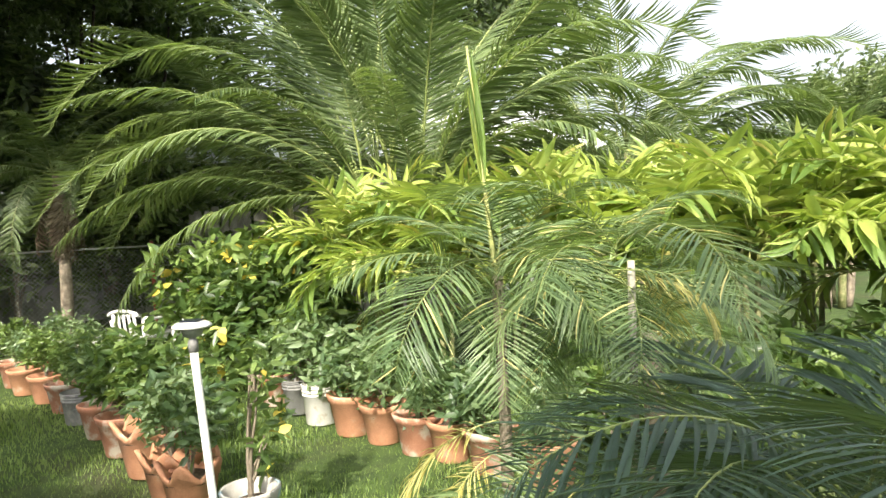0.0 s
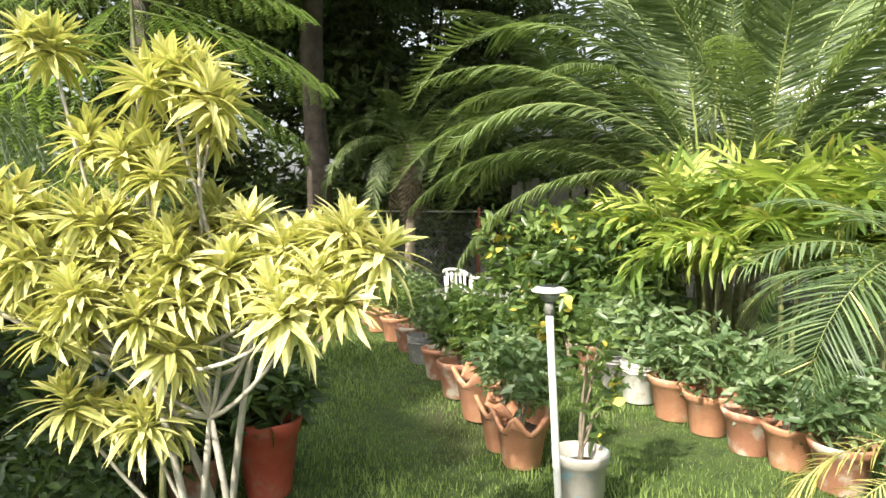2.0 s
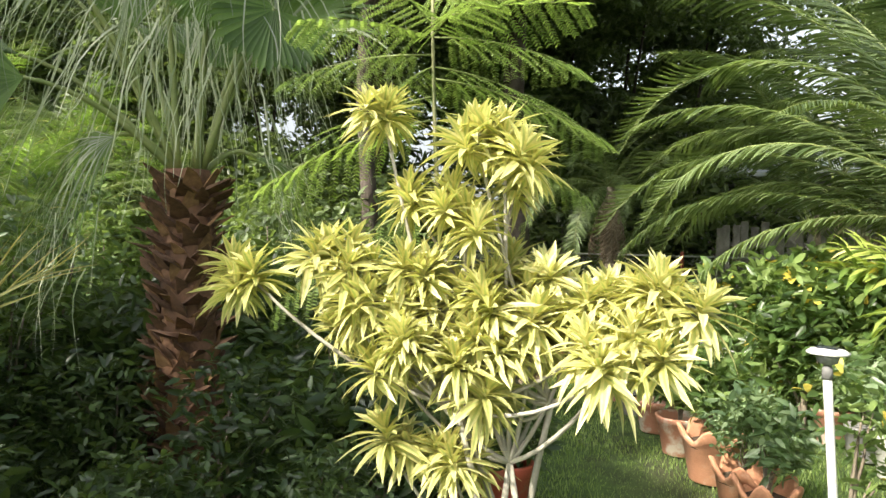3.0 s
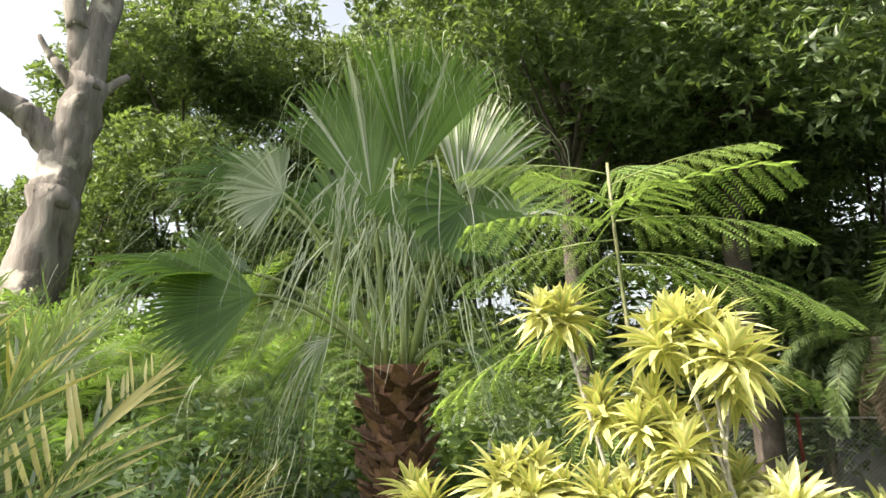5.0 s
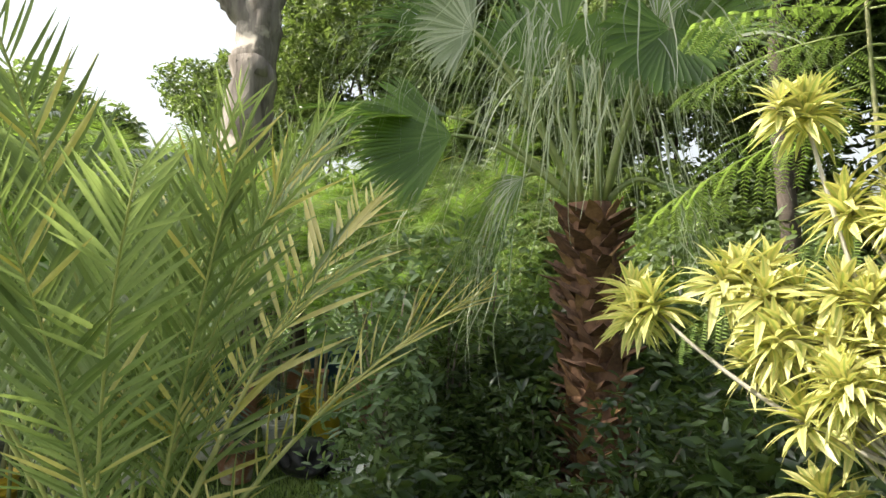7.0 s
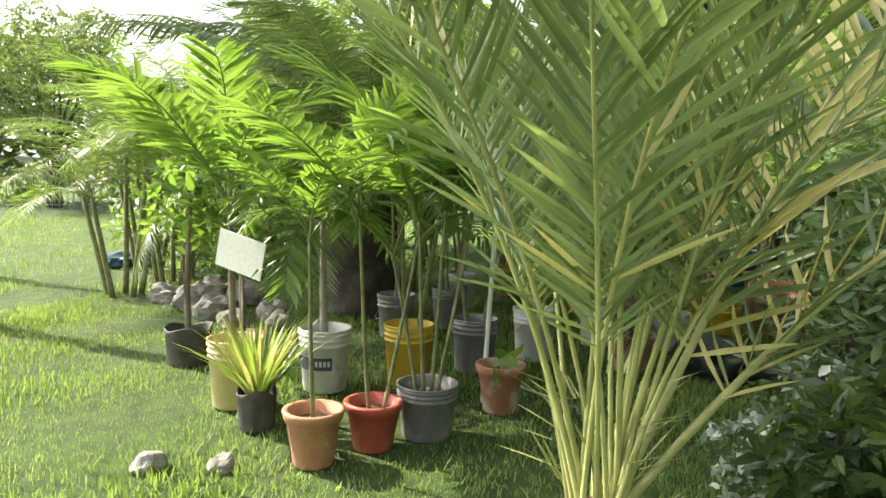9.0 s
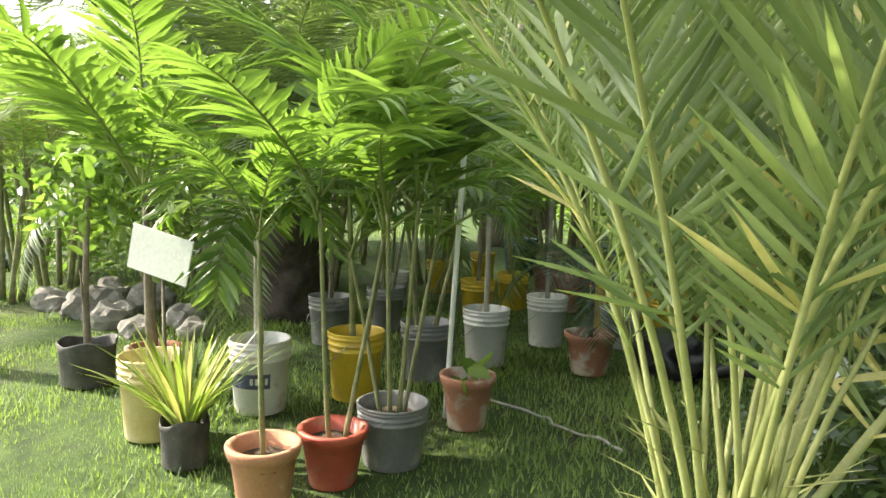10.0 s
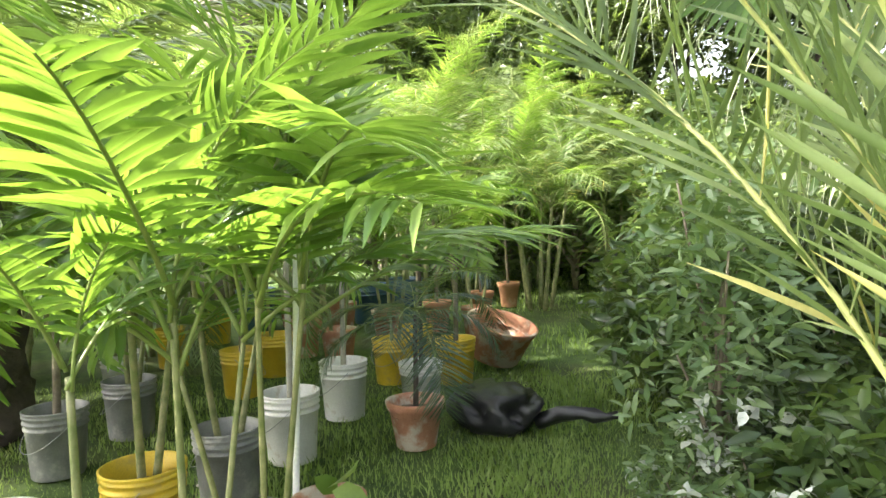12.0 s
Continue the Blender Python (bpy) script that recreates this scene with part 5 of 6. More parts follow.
for (x, y, h, n, sz) in [(-7.9, -5.3, 1.9, 30, 0.85), (-8.3, -3.9, 2.2, 40, 1.0), (-8.8, -2.7, 2.3, 40, 1.0), (-9.4, -1.5, 2.3, 40, 1.0), (-10.2, 0.0, 2.2, 40, 1.05), (-11.0, 1.7, 2.1, 40, 1.05), (-10.6, 3.3, 2.0, 35, 1.05), (-12.6, -3.4, 2.6, 35, 1.2), (-13.4, -0.6, 2.6, 35, 1.2), (-7.0, -5.2, 1.5, 30, 0.8), (-8.8, -6.4, 2.1, 35, 1.0), (-10.2, -5.0, 2.8, 40, 1.25), (-11.2, -3.0, 2.9, 40, 1.25), (-12.2, 2.8, 3.0, 40, 1.25), (-12.8, 4.4, 3.0, 40, 1.25), (-11.4, 5.2, 2.0, 30, 1.1)]:
    tall_clump((x, y, 0), h, n, sz, "tall feathery clump palm behind the nursery buckets")


def tub(at):
    ob = thing("clay_tub", at, "wide brown tub leaning on the grass", "tub", turn=30)
    b = Builder().lathe(pot_profile(0.30, 0.34, 0.7), 32)
    part("body", b.mesh("body", M_TERRA_OLD), ob, pose(0, 0, 0.075, 0, 18, 0))


tub((-7.57, 1.28, 0))


def black_bag(at):
    ob = thing("black_bag", at, "crumpled black plastic bag lying on the grass", "bag", turn=25)
    bm = bmesh.new()
    bmesh.ops.create_icosphere(bm, subdivisions=4, radius=1)
    for v in bm.verts:
        k = 1 + 0.30 * noise.noise(v.co * 1.8) + 0.45 * (0.35 - abs(noise.noise(v.co * 1.7))) + 0.10 * (0.3 - abs(noise.noise(v.co * 4)))
        v.co = Vector((v.co.x * 0.30 * k, v.co.y * 0.20 * k, max(0, v.co.z + 0.75) * 0.15 * k))
    me = bpy.data.meshes.new("body")
    bm.to_mesh(me)
    bm.free()
    me.materials.append(M_BLACKBAG)
    me.polygons.foreach_set("use_smooth", [True] * len(me.polygons))
    part("body", me, ob)
    t = np.linspace(0, 1, 8)
    b = Builder().tube(np.stack([0.25 + 0.42 * t, 0.10 + 0.22 * t, 0.06 + 0.10 * t + 0.03 * np.sin(t * 5)], -1), 0.05 - 0.03 * t, 8, 0, wob=0.35)
    part("loose_end", b.mesh("loose_end", M_BLACKBAG), ob)


black_bag((-6.00, 0.59, 0))


def stick(name, at, h, r, mat, label, category, lean=(0, 0), knob=False):
    ob = thing(name, at, label, category)
    z = np.linspace(0, h, 10)
    part("shaft", Builder().tube(np.stack([lean[0] * z / h, lean[1] * z / h, z], -1), [r] * 10, 10, 0).mesh("shaft", mat), ob)
    return ob


stick("white_stake", (-4.84, -0.75, 0), 1.45, 0.014, M_PVC, "thin white plastic stake beside a clay pot", "stake", (0.0, 0.06))


def sign(at, yaw):
    ob = thing("sign", at, "blank white card sign on a thin stake", "sign", turn=yaw)
    part("stake", Builder().tube([(0, 0, 0), (0.01, 0, 0.4), (0, 0, 0.78)], [0.008, 0.008, 0.007], 6).mesh("stake", M_STEM), ob)
    part("board", Builder().box((-0.165, -0.004, -0.1), (0.165, 0.004, 0.1), 0, 0.002).mesh("board", M_SIGN, False), ob, pose(0, -0.014, 0.86, 0, 12, 0), "blank white card")


sign((-4.2, -1.93, 0.0), 78)

def blue_tub(at, turn):
    ob = thing("blue_tub", at, "dull blue plastic tub among the back pots", "tub", "blue tubs", turn)
    part("body", once("bluetub", lambda: Builder().lathe(pot_profile(0.24, 0.5, 0.86, rings=2), 26).mesh("body", M_BLUE)), ob)


for i, (x, y) in enumerate([(-10.6, 0.9), (-11.1, 1.5), (-10.9, -0.5)]):
    blue_tub((x, y, 0), i * 50)


HOSE_X, HOSE_Y = (-5.73, -4.97, -4.73, -4.51), (-1.12, -0.34, -0.11, 0.13)


def hose():
    """A thin pale hose over the shaded grass."""
    t = np.linspace(0, 1, 40)
    x = np.interp(t, [0, 0.35, 0.7, 1], HOSE_X)
    y = np.interp(t, [0, 0.35, 0.7, 1], HOSE_Y) + 0.03 * np.sin(t * 17)
    b = Builder().tube(np.stack([x, y, 0.022 + 0.006 * np.sin(t * 40)], -1), [0.007] * 40, 6)
    tagged(new("garden_hose", b.mesh("garden_hose", M_STEM_PALE)), "thin pale hose lying across the shaded lawn", "hose")


hose()


# stones and an old stump behind the buckets
def stone(at, s, label="weathered field stone on the grass"):
    bm = bmesh.new()
    bmesh.ops.create_icosphere(bm, subdivisions=3, radius=1)
    off = Vector((at[0], at[1], 0)) * 3.7
    for v in bm.verts:
        k = 1 + 0.35 * noise.noise(v.co * 1.3 + off) + 0.12 * noise.noise(v.co * 4 + off)
        v.co = Vector((v.co.x * s * k, v.co.y * s * 0.8 * k, (v.co.z * 0.6 + 0.35) * s * k))
    me = bpy.data.meshes.new("stone")
    bm.to_mesh(me)
    bm.free()
    me.materials.append(M_STONE)
    ob = new("stone", me)
    ob.matrix_basis = pose(at[0], at[1], -0.02)
    tagged(ob, label, "stone", "stones")


for (x, y, s) in [(-6.42, -3.67, 0.22), (-6.72, -4.07, 0.26), (-6.12, -3.27, 0.16), (-7.12, -3.77, 0.24), (-6.22, -2.87, 0.15), (-6.62, -3.17, 0.18), (-3.57, -1.62, 0.07), (-3.47, -1.92, 0.08), (-6.92, -4.57, 0.2), (-7.42, -4.37, 0.22)]:
    stone((x, y), s)


def limb_tube(b, p0, p1, r0, r1, bend=0.1, sides=8, n=8, slot=0, wob=0.05):
    t = np.linspace(0, 1, n)[:, None]
    p0, p1 = np.array(p0, float), np.array(p1, float)
    L = np.linalg.norm(p1 - p0)
    off = rng.uniform(-1, 1, 3) * bend * L
    pts = p0 + (p1 - p0) * t + off * np.sin(t * np.pi)
    b.tube(pts, (r0 + (r1 - r0) * t[:, 0]), sides, slot, wob=wob)
    return pts


def shaggy_stump(at):
    ob = thing("palm_stump", at, "thick dark shaggy palm trunk behind the buckets", "palm")
    z = np.linspace(0, 1.6, 18)
    part("trunk", Builder().tube(np.stack([0 * z, 0 * z, z], -1), 0.40 - 0.1 * z, 16, 0, wob=0.12).mesh("trunk", M_BARK), ob)
    for (k, turn, up, roll, size, hz, ox, oy) in crown(38, (5, 86), (0.55, 0.8), 1.55, 20, 0.1):
        part("frond", BIG[k], ob, frond_pose(turn, up, roll, (ox, oy, hz), size))


shaggy_stump((-7.22, -2.52, 0))


def canopy_tree(name, at, h, r, label, mat, n=2600, leaf=0.42, trunk_r=0.25, trunk_h=None, squash=0.7, seed=0, lobes=16, tv=SPRAY_V, tf=None, shell=0.5, low=None):
    """Tapered trunk, limbs to each lobe of the crown, and a crown of leaf sprays with gaps."""
    ob = thing(name, at, label, "tree")
    th = trunk_h or h * 0.4
    b = Builder()
    z = np.linspace(0, th, 10)
    b.tube(np.stack([0.06 * np.sin(z), 0.05 * np.sin(z * 1.3), z], -1), trunk_r * (1.3 - 0.55 * (z / th) ** 0.5), 12, 0, wob=0.06)
    lo = low or th
    cz = lo + (h - lo) * 0.5
    cs = []
    for k in range(lobes):
        a = k * 2.4
        q = math.sqrt((k + 0.5) / lobes)
        rr = r * q * rng.uniform(0.65, 1.0)
        zz = cz + (h - lo) * 0.5 * (rng.uniform(-0.9, 0.8) * (1 - 0.3 * q) + 0.25 * (1 - q))
        c = np.array([rr * math.cos(a), rr * math.sin(a), zz])
        cs.append(c)
        if k % 2 == 0 or lobes < 20:
            limb_tube(b, (0.03, 0.03, min(th * rng.uniform(0.75, 1.0), c[2])), c, min(trunk_r * 0.36, 0.085), trunk_r * 0.05, 0.12, 7)
    part("trunk", b.mesh("trunk", M_BARK), ob)
    cs = np.array(cs)
    per = n // lobes
    bb = Builder()
    for c in cs:
        rad = r * rng.uniform(0.26, 0.43)
        u = unit(rng.standard_normal((per, 3))) * (shell + (1 - shell) * rng.uniform(0, 1, (per, 1)))
        p = c + u * rad * np.array([1, 1, squash])
        bb.stamp(tv, tf or SPRAY_F, rand_basis(per, leaf, 0.55), p)
    part("crown", bb.mesh("crown", mat), ob)
    return ob


# tall trees behind
canopy_tree("shade_tree", (-7.5, 9.5, 0), 12.5, 5.8, "tall dark shade tree with a straight trunk", M_TREE_DK, 15000, 0.28, 0.19, 7.5, 0.65, lobes=40, shell=0.4, low=3.6)
canopy_tree("shade_tree", (-11.5, 9.8, 0), 12.0, 4.6, "broad green tree behind the fence", M_TREE, 10000, 0.30, 0.22, 6.0, 0.65, lobes=30, shell=0.4, low=2.6)
canopy_tree("round_tree", (-22.2, 3.4, 0), 15.2, 5.2, "round sunlit green tree", M_ROUND, 14000, 0.42, 0.4, 5.0, 0.75, lobes=28)
canopy_tree("round_tree", (-21.8, -0.4, 0), 10.5, 3.6, "round sunlit green tree near a dead trunk", M_ROUND, 6000, 0.36, 0.35, 2.0, 0.75, lobes=18)
canopy_tree("round_tree", (-19.4, 8.6, 0), 11.5, 4.6, "broad green tree past the boundary wall", M_ROUND, 10000, 0.38, 0.30, 3.0, 0.7, lobes=24, shell=0.5)
canopy_tree("round_tree", (-14.6, 8.8, 0), 7.5, 4.0, "low dark tree beyond the boundary wall", M_TREE_DK, 6000, 0.42, 0.2, 3.0, 0.8, lobes=24, low=0.6)
canopy_tree("round_tree", (-17.2, 5.6, 0), 7.2, 3.8, "low dark tree beyond the boundary wall", M_TREE_DK, 5000, 0.42, 0.2, 3.0, 0.8, lobes=22, low=0.6)
canopy_tree("pale_pine", (-27.0, 12.0, 0), 21.0, 4.5, "tall pale-needled tree far behind", M_PINE, 2200, 0.8, 0.35, 9.0, 0.5, lobes=20, shell=0.2)
canopy_tree("shade_tree", (-9.2, 15.6, 0), 11.0, 5.2, "dense dark tree behind the chain-link fence", M_TREE_DK, 13000, 0.46, 0.25, 1.0, 0.9, lobes=24)
canopy_tree("shade_tree", (-7.7, 6.4, 0), 10.5, 4.0, "tall tree with a leafy spreading crown", M_TREE, 8500, 0.25, 0.12, 6.4, 0.6, lobes=26, shell=0.4, low=4.6)
canopy_tree("shade_tree", (-1.8, 23.0, 0), 12.5, 5.6, "dark leafy tree behind the house", M_TREE_DK, 6500, 0.5, 0.3, 5.0, 0.8, lobes=24, low=2.5)
# three invented trees, kept out of view, that only block the sun
canopy_tree("garden_tree", (-5.4, -5.6, 0), 10.0, 2.4, "tall slim unseen tree added to shade the hedge", M_TREE, 7000, 0.30, 0.09, 7.0, 0.9, lobes=18, low=5.4)
canopy_tree("garden_tree", (0.6, -2.7, 0), 6.2, 1.0, "small unseen tree added to cast shade on a palm", M_TREE, 3400, 0.26, 0.08, 3.4, 1.2, lobes=12)
canopy_tree("garden_tree", (-7.5, -8.0, 0), 8.4, 2.0, "unseen tree added to dapple the nursery rows", M_TREE, 2000, 0.30, 0.09, 5.6, 0.7, lobes=14)
canopy_tree("shade_tree", (-14.5, 0.5, 0), 4.6, 2.4, "airy light green tree past the nursery pots", M_FERN, 1100, 0.40, 0.16, 1.2, 0.8, lobes=16)
canopy_tree("shade_tree", (-14.5, -5.0, 0), 5.0, 2.6, "green tree beyond the nursery rows", M_TREE, 4080, 0.34, 0.16, 1.4, 0.8, lobes=16)
canopy_tree("round_tree", (-30.0, -14.0, 0), 9.0, 5.0, "sunlit tree across the far lawn", M_TREE, 4420, 0.34, 0.3, 2.5, 0.8, lobes=16)
canopy_tree("round_tree", (-24.0, -24.0, 0), 8.0, 4.5, "sunlit tree across the far lawn", M_TREE, 4080, 0.34, 0.3, 2.5, 0.8, lobes=16)
canopy_tree("round_tree", (9.5, 16.5, 0), 5.0, 3.5, "low green tree past the lime hedge", M_TREE, 3740, 0.34, 0.25, 1.0, 0.8, lobes=14)


def dead_tree(at):
    ob = thing("dead_tree", at, "bare grey dead tree with broken limbs", "tree")

    def limb(name, p0, p1, r0, r1, bend=0.05, sides=12, n=12, parent=None):
        b = Builder()
        pts = limb_tube(b, p0, p1, r0, r1, bend, sides, n, wob=0.07)
        v = b.v[0]
        v += np.array([noise.noise_vector(Vector(q) * 2.2) for q in v]) * r0 * 0.28
        return part(name, b.mesh(name, M_DEADWOOD), parent or ob), pts

    limb("trunk", (0, -0.25, 0), (0, 0.12, 6.2), 0.64, 0.50, 0.02, 18, 18)
    limb("limb", (0, 0.1, 5.9), (0, 0.47, 8.85), 0.49, 0.38, 0.02, 16, 14)
    limb("limb", (0, 0.44, 8.6), (0.05, 0.95, 12.8), 0.36, 0.26, 0.03, 14, 14)
    limb("limb", (0, 0.42, 8.7), (0.1, 0.18, 10.1), 0.27, 0.23, 0.04)
    limb("limb", (0.1, 0.18, 10.0), (0.2, -0.2, 12.3), 0.23, 0.17, 0.04)
    limb("stub", (0.12, -0.03, 11.0), (0.1, -0.5, 11.15), 0.11, 0.06, 0.05, 8, 6)
    limb("limb", (0, 0.24, 8.6), (0, -0.24, 9.28), 0.13, 0.09, 0.04, 8, 6)
    limb("stub", (0, -0.23, 9.25), (0, -0.53, 9.75), 0.09, 0.05, 0.05, 8, 6)
    limb("limb", (0, 0.2, 7.1), (0, -0.69, 7.99), 0.36, 0.27, 0.04)
    limb("limb", (0, -0.65, 7.96), (0, -1.95, 8.5), 0.26, 0.16, 0.05)
    limb("stub", (0, -0.95, 8.1), (0, -1.5, 8.7), 0.13, 0.07, 0.1, 8, 6)
    limb("stub", (0, 0.6, 8.5), (0, 1.25, 9.19), 0.14, 0.07, 0.05, 8, 6)


dead_tree((-15.8, -0.6, 0))


def skirt_palm(at):
    ob = thing("skirt_palm", at, "slim palm with a brown skirt of dead fronds", "palm")
    z = np.linspace(0, 2.55, 14)
    part("trunk", Builder().tube(np.stack([0.05 * np.sin(z), 0 * z, z], -1), 0.085 - 0.006 * z, 10, 0, wob=0.04).mesh("trunk", M_STEM), ob)
    for (k, turn, up, roll, size, hz, ox, oy) in crown(18, (0, 75), (0.32, 0.45), 2.55, 20):
        part("frond", BIG[k], ob, frond_pose(turn, up, roll, (ox, oy, hz), size))
    dead = [frond_mesh("dead_frond", 1.7, 36, 0.34, 0.03, [M_DEADLEAF, M_STEM, M_DEADLEAF], 0.25, 0.2, 0.0, 0.5, 0.9, 0.014, 140 + k, ragged=0.4) for k in range(2)]
    for i in range(20):
        part("dead_frond", dead[i % 2], ob, frond_pose(i * 137.5, -64 - (i % 4) * 6, rng.uniform(-40, 40), (0, 0, 2.5), rng.uniform(0.45, 0.68)), "dry brown hanging frond")


skirt_palm((-5.8, 9.7, 0))


# undergrowth below the trees, its deep shade helped by the darkened leaf colour
for i, (x, y, k) in enumerate([(-10.0, 11.6, 2.2), (-8.6, 12.6, 2.4), (-7.0, 13.0, 2.2), (-5.6, 13.9, 2.5), (-11.6, 10.4, 2.3), (-13.2, 9.6, 2.4), (-4.0, 14.6, 2.4), (-9.6, 13.9, 3.2), (-12.4, 12.0, 3.2), (-6.9, 15.2, 3.2), (-2.6, 13.8, 2.2), (-0.8, 14.2, 2.4), (-12.5, 7.2, 1.6), (-9.4, 7.2, 1.5), (-7.6, 4.9, 1.6), (-9.5, 6.0, 2.0), (-8.2, 6.8, 1.8), (-6.6, 6.0, 1.4), (-5.6, 4.4, 1.2), (-10.6, 6.3, 1.5), (-12.5, 5.0, 2.3), (-14.0, 7.5, 2.8), (-13.2, 3.0, 2.0), (-16.0, 9.5, 3.0), (-15.4, 5.0, 2.6), (-17.5, 2.6, 2.4)]):
    bush("undergrowth", (x, y, 0), "tall dark undergrowth in deep shade", "under" + "ab"[i % 2], (0.62, 0.62, 0.72), 1700, 0.10, M_TREE_DK, group="undergrowth", turn=i * 1.7, size_k=k)


for i, (x, y, k) in enumerate([(-14.2, 5.6, 1.0), (-15.2, 6.8, 1.3), (-13.2, 6.6, 1.0), (-16.6, 4.6, 1.5), (-18.4, 3.0, 1.6), (-15.0, 2.6, 1.2), (-17.0, 1.0, 1.6), (-19.0, 5.5, 2.2)]):
    bush("sunlit_shrub", (x, y, 0), "bright sunlit shrub beyond the nursery pots", "lawnshrub", (0.75, 0.75, 1.0), 900, 0.17, M_NURSERY, group="far shrubs", turn=i * 1.4, size_k=k)


# ---- fence, wall, planks, chair, lamp ----
def chain_fence(p0, p1, h, step=0.07):
    ob = thing("chain_link_fence", (*p0, 0), "rusty chain-link fence with a red post on a kerb", "fence")
    d = Vector((p1[0] - p0[0], p1[1] - p0[1], 0))
    L, u = d.length, d.normalized()
    b = Builder()
    verts, faces = [], []
    n = int(L / step)
    m = int(h / step)
    w = 0.0028
    for s in (1, -1):
        for k in range(-m, n + m):
            x0, z0, x1, z1 = k * step, 0.12, (k + s * m) * step, 0.12 + m * step
            if x0 < 0 and x1 < 0 or x0 > L and x1 > L:
                continue
            def clip(x, za, xa, zb, xb):
                return za + (x - xa) / (xb - xa) * (zb - za)
            for lo in (0.0, L):
                if (x0 - lo) * (x1 - lo) < 0:
                    zz = clip(lo, z0, x0, z1, x1)
                    if (lo == 0 and x0 < 0) or (lo == L and x0 > L):
                        x0, z0 = lo, zz
                    else:
                        x1, z1 = lo, zz
            a, c = u * x0 + Vector((0, 0, z0)), u * x1 + Vector((0, 0, z1))
            b.tube([a, c], [w, w], 3, 0, cap=False)
    part("mesh_wire", b.mesh("mesh_wire", M_WIRE), ob)
    part("top_rail", Builder().tube([Vector((0, 0, h + 0.1)), d + Vector((0, 0, h + 0.1))], [0.016] * 2, 8).mesh("top_rail", M_WIRE), ob)
    k = 0.0
    while k <= L:
        part("post", Builder().lathe([(0, 0), (0.03, 0), (0.03, h + 0.16), (0.02, h + 0.18), (0, h + 0.18)], 10).mesh("post", M_REDPAINT), ob, Matrix.Translation(u * k))
        k += 2.4
    nrm = Vector((-u.y, u.x, 0))
    kb = Builder().box((0, -0.09, 0), (L, 0.09, 0.14), 0, 0.012)
    part("kerb", kb.mesh("kerb", M_CONC, False), ob, Euler((0, 0, math.atan2(u.y, u.x))).to_matrix().to_4x4(), "mossy concrete kerb")


chain_fence((-7.5, 10.3), (-3.3, 12.0), 1.4)
chain_fence((-7.5, 10.3), (-11.8, 6.4), 1.4)


def wall_run(name, p0, p1, h, label):
    d = Vector((p1[0] - p0[0], p1[1] - p0[1], 0))
    b = Builder().box((0, -0.1, 0), (d.length, 0.1, h), 0, 0.01)
    ob = new(name, b.mesh(name, M_CONC, False))
    ob.matrix_basis = pose(*p0, 0, 0, 0, math.degrees(math.atan2(d.y, d.x)))
    tagged(ob, label, "wall", kind="structure")


wall_run("wall_north", (-17.0, 7.6), (-7.0, 15.2), 1.9, "mossy grey concrete boundary wall")
wall_run("wall_west", (-17.0, 7.6), (-19.5, 3.2), 1.9, "mossy grey concrete boundary wall")


def plank_fence(p0, p1, h):
    ob = thing("plank_fence", (*p0, 0), "fence of upright grey weathered planks", "fence")
    d = Vector((p1[0] - p0[0], p1[1] - p0[1], 0))
    u, L = d.normalized(), d.length
    me = Builder().box((0, -0.012, 0), (0.13, 0.012, h), 0, 0.003).mesh("plank", M_PLANK, False)
    r = Euler((0, 0, math.atan2(u.y, u.x))).to_matrix().to_4x4()
    for i in range(int(L / 0.15)):
        part("plank", me, ob, Matrix.Translation(u * i * 0.15) @ r @ pose(0, 0, 0, 0, rng.uniform(-1, 1), 0) @ Matrix.Diagonal((1, 1, rng.uniform(0.95, 1.04), 1)))
    for z in (0.4, h - 0.4):
        part("rail", Builder().box((0, 0.014, z), (L, 0.05, z + 0.08), 0, 0.003).mesh("rail", M_PLANK, False), ob, r)


plank_fence((-5.4, 12.9), (0.5, 13.4), 2.1)


def garden_chair(at, turn):
    ob = thing("garden_chair", at, "white plastic garden armchair behind the pots", "chair", turn=turn)
    part("seat", Builder().box((-0.23, -0.22, 0.40), (0.23, 0.22, 0.425), 0, 0.012).mesh("seat", M_PVC), ob)
    bk = Builder()
    for i in range(5):
        x = -0.17 + 0.085 * i
        bk.box((x - 0.02, 0.21, 0.43), (x + 0.02, 0.225, 0.74), 0, 0.004)
    t = np.linspace(0, np.pi, 11)
    bk.tube(np.stack([-0.24 * np.cos(t), 0.22 + 0 * t, 0.72 + 0.06 * np.sin(t)], -1), [0.02] * 11, 8)
    part("backrest", bk.mesh("backrest", M_PVC), ob, pose(0, 0, 0, -6, 0, 0))
    for sx in (-1, 1):
        part("armrest", Builder().tube([(sx * 0.27, -0.24, 0.62), (sx * 0.275, -0.1, 0.645), (sx * 0.27, 0.1, 0.645), (sx * 0.24, 0.24, 0.66)], [0.022, 0.024, 0.024, 0.02], 8).mesh("armrest", M_PVC), ob)
        for sy in (-1, 1):
            part("leg", Builder().tube([(sx * 0.28, sy * 0.25, 0), (sx * 0.25, sy * 0.22, 0.42), (sx * 0.265, sy * 0.235, 0.63)], [0.02, 0.022, 0.02], 8).mesh("leg", M_PVC), ob)


garden_chair((-4.2, 8.75, 0), 160)
garden_chair((-3.35, 8.65, 0), 120)


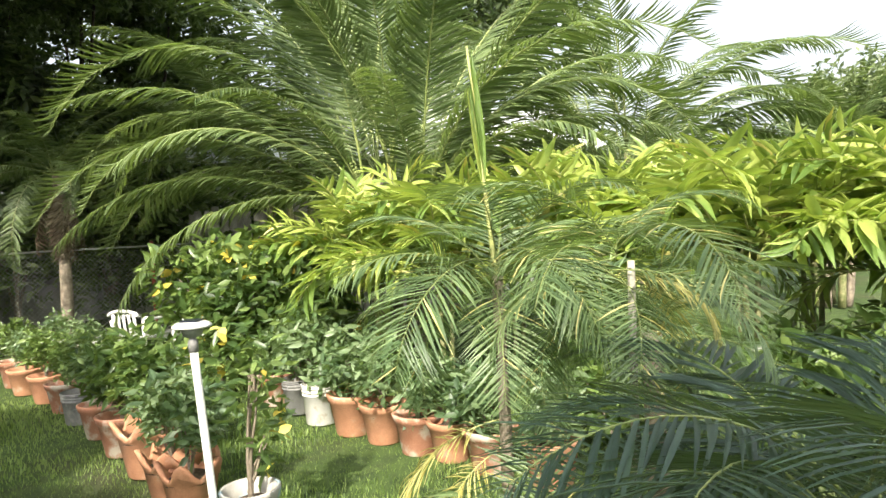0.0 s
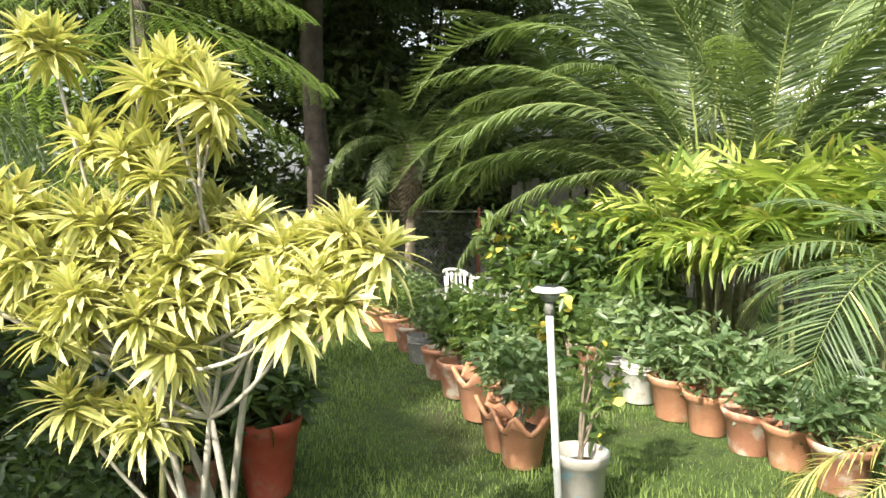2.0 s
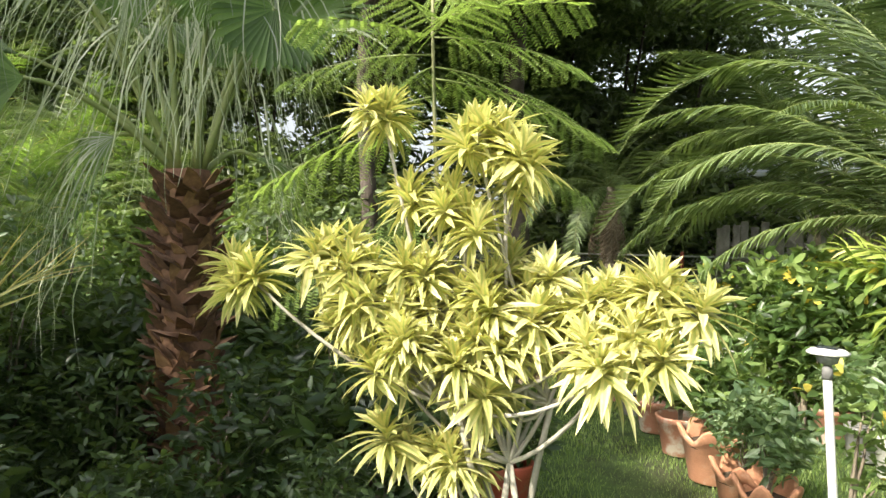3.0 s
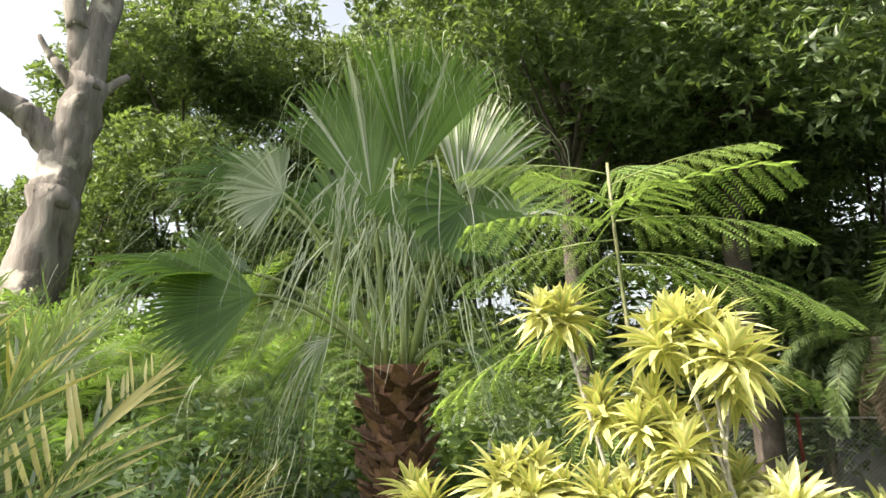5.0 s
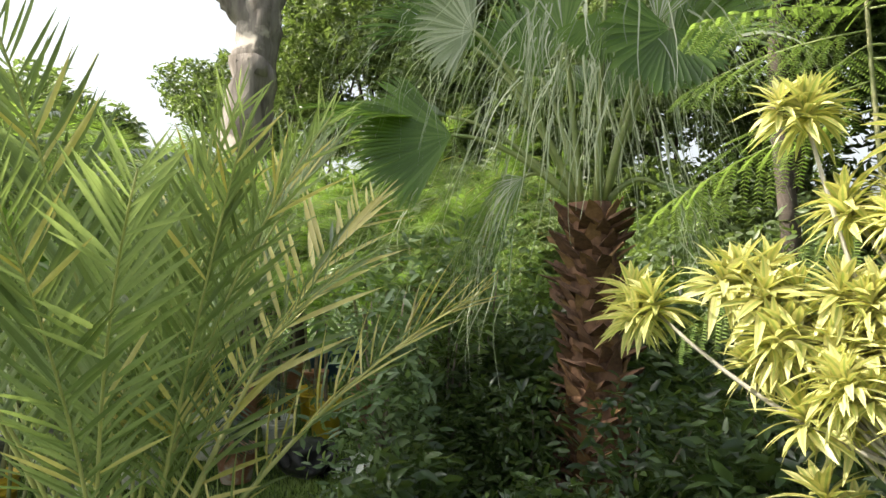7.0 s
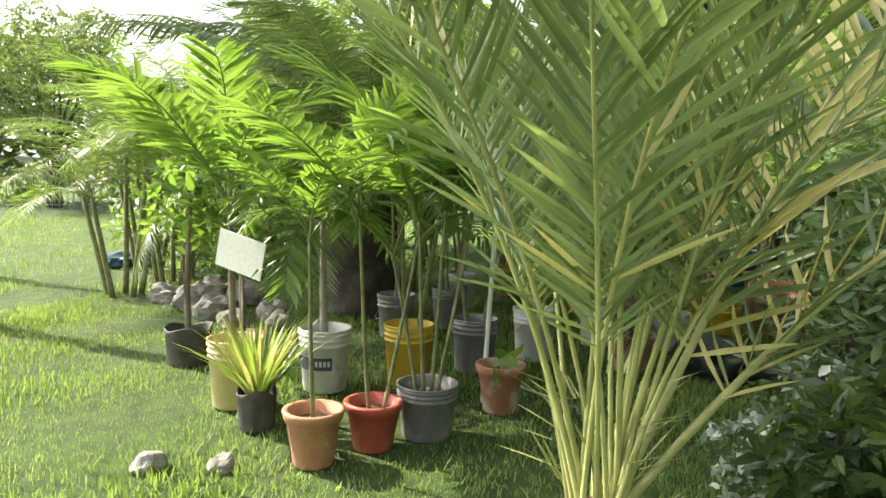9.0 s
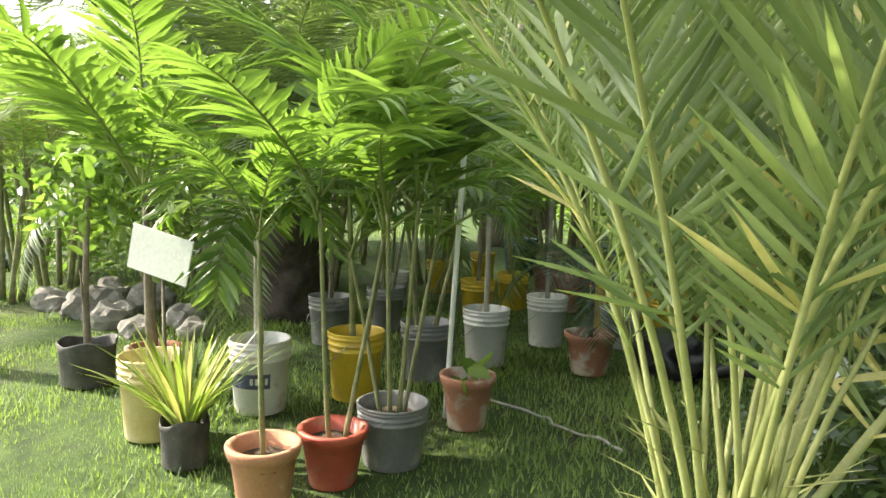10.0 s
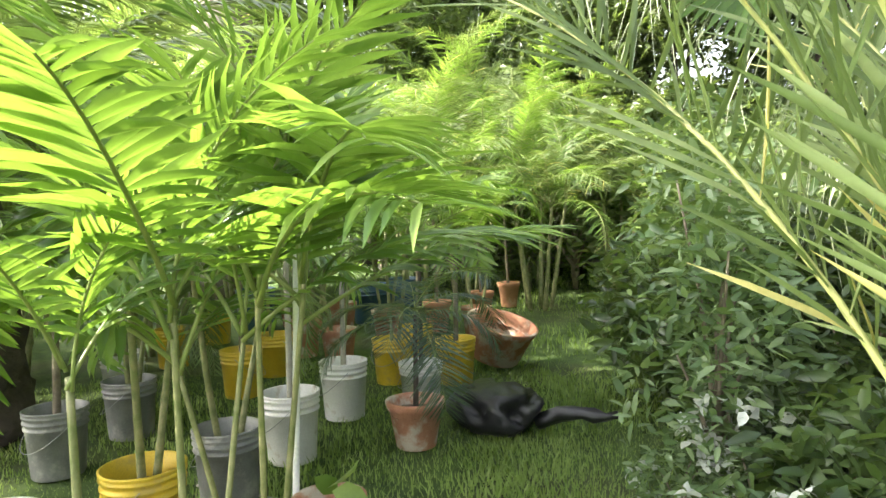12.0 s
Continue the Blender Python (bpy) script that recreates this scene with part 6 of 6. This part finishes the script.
def lamp_pole(at):
    ob = thing("solar_lamp", at, "white pole with a small solar lamp on top", "lamp")
    z = np.linspace(0, 1.12, 12)
    part("pole", Builder().tube(np.stack([0.075 - 0.075 * z / 1.12, 0 * z, z], -1), [0.0165] * 12, 12).mesh("pole", M_PVC), ob)
    part("collar", Builder().lathe([(0, 1.11), (0.02, 1.11), (0.02, 1.15), (0.012, 1.17), (0, 1.17)], 14).mesh("collar", M_GREY), ob)
    part("lens", Builder().lathe([(0.012, 1.165), (0.035, 1.175), (0.045, 1.205), (0.03, 1.21), (0, 1.21)], 18).mesh("lens", M_WIRE), ob)
    part("cap", Builder().lathe([(0, 1.208), (0.075, 1.208), (0.078, 1.216), (0.06, 1.228), (0, 1.235)], 22).mesh("cap", M_PVC), ob)
    part("panel", Builder().box((-0.035, -0.035, 1.233), (0.035, 0.035, 1.238), 0, 0.001).mesh("panel", M_GLASSY, False), ob)


lamp_pole((-1.16, 3.36, 0))


def house(at, turn):
    ob = thing("house", at, "distant white house with a pale metal roof", "house", turn=turn)
    part("wall", Builder().box((-5, -3, 0), (5, 3, 3.2), 0, 0.02).mesh("wall", M_HOUSE, False), ob)
    b = Builder()
    for k in range(41):
        x = -5.5 + k * 0.275
        b.box((x, -3.7, 3.2), (x + 0.2, 3.7, 3.26), 0)
    b.v = [np.stack([v[:, 0], v[:, 1], v[:, 2] + (3.7 - np.abs(v[:, 1])) * 0.42], -1) for v in b.v]
    slope = Builder()
    for s in (1, -1):
        slope.add([(-5.5, s * 3.7, 3.18), (5.5, s * 3.7, 3.18), (5.5, 0, 4.75), (-5.5, 0, 4.75), (-5.5, s * 3.7, 3.10), (5.5, s * 3.7, 3.10), (5.5, 0, 4.67), (-5.5, 0, 4.67)], [(0, 1, 2, 3), (7, 6, 5, 4), (0, 4, 5, 1), (0, 3, 7, 4), (1, 5, 6, 2)])
    part("roof", slope.mesh("roof", M_ROOF, False), ob)
    for x in (-3.2, 0.2, 3.2):
        part("window", Builder().box((x - 0.5, -3.03, 1.0), (x + 0.5, -2.99, 2.1), 0, 0.005).mesh("window", M_GLASSY, False), ob)


house((-3.2, 18.5, 0), 14)


def hills():
    a = np.linspace(0, 2 * np.pi, 121)[:-1]
    hts = 16 + 9 * np.sin(a * 3 + 1) + 6 * np.sin(a * 7 + 2) + 3 * np.sin(a * 13)
    b = Builder()
    v = [(520 * math.cos(q), 520 * math.sin(q), -5) for q in a] + [(560 * math.cos(q), 560 * math.sin(q), h) for q, h in zip(a, hts)]
    n = len(a)
    b.add(v, [(i, (i + 1) % n, n + (i + 1) % n, n + i) for i in range(n)])
    tagged(new("backdrop", b.mesh("backdrop", M_HILL)), "low wooded hills on the horizon", "hills", kind="structure")


hills()

def far_woods():
    """A belt of distant trees that closes the view."""
    n = 9000
    a = rng.uniform(radians(70), radians(290), n)
    hmax = 5.5 + 2.5 * np.sin(a * 5) + 1.6 * np.sin(a * 13 + 1)
    z = hmax * rng.uniform(0, 1, n) ** 0.8
    r = 42 + 8 * rng.uniform(0, 1, n) + 3 * np.sin(a * 9)
    p = np.stack([r * np.cos(a), r * np.sin(a), z], -1)
    b = Builder().stamp(SPRAY_V, SPRAY_F, rand_basis(n, 1.5, 0.4), p)
    tagged(new("far_woods", b.mesh("far_woods", M_TREE)), "belt of distant leafy trees", "trees", kind="stuff")


far_woods()

# clumps of dead leaves on the lawn
for i, (x, y) in enumerate([(-5.2, 6.95), (-5.95, 7.9), (-6.5, 8.3)]):
    b = Builder().stamp(LEAF_V, LEAF_F, rand_basis(34, 0.2, 0.6), rng.uniform(-0.12, 0.12, (34, 3)) * (1, 1, 0.3) + (0, 0, 0.05))
    ob = new("leaf_litter", b.mesh("leaf_litter", M_DEADLEAF))
    ob.matrix_basis = pose(x, y, 0)
    tagged(ob, "clump of dry brown leaves on the lawn", "leaves", "leaf litter")
potted((-6.9, 9.0, 0), "low plant in a pale pot by the fence", "white", 0.19, 0.42, "lowplant0", *LOW[1:], size_k=0.6)

# far lawn: fence, blue bags, shrubs
for i, (x, y, k) in enumerate([(-9.2, -6.5, 1.0), (-10.6, -7.4, 1.2), (-12.4, -8.6, 1.3), (-9.6, -4.2, 1.1), (-11.2, -5.4, 1.3), (-14.6, -9.8, 1.5), (-8.4, -5.4, 0.9)]):
    bush("lawn_shrub", (x, y, 0), "light green sunlit shrub beside the lawn", "lawnshrub", (0.75, 0.75, 1.0), 900, 0.17, M_NURSERY, group="lawn shrubs", turn=i * 1.1, size_k=k)
for (x, y) in ((-9.0, -7.0), (-12.2, -9.4)):
    bm = bmesh.new()
    bmesh.ops.create_icosphere(bm, subdivisions=3, radius=1)
    for v in bm.verts:
        k = 1 + 0.3 * noise.noise(v.co * 2 + Vector((x, y, 0)))
        v.co = Vector((v.co.x * 0.34 * k, v.co.y * 0.26 * k, max(0, v.co.z + 0.7) * 0.12 * k))
    me = bpy.data.meshes.new("blue_bag")
    bm.to_mesh(me)
    bm.free()
    me.materials.append(M_BLUE)
    ob = new("blue_bag", me)
    ob.matrix_basis = pose(x, y, 0)
    tagged(ob, "crumpled blue plastic bag on the lawn", "bag", "blue bags")


def bar_fence(p0, p1, h):
    ob = thing("bar_fence", (*p0, 0), "thin dark metal bar fence across the far lawn", "fence")
    d = Vector((p1[0] - p0[0], p1[1] - p0[1], 0))
    u, L = d.normalized(), d.length
    me = Builder().box((-0.015, -0.015, 0), (0.015, 0.015, h), 0, 0.002).mesh("bar", M_GREY, False)
    for i in range(int(L / 0.25)):
        part("bar", me, ob, Matrix.Translation(u * i * 0.25))
    for z in (0.2, h - 0.1):
        part("rail", Builder().tube([Vector((0, 0, z)), d + Vector((0, 0, z))], [0.02, 0.02], 6).mesh("rail", M_GREY), ob)


bar_fence((-30, -16.5), (-13, -28), 1.3)
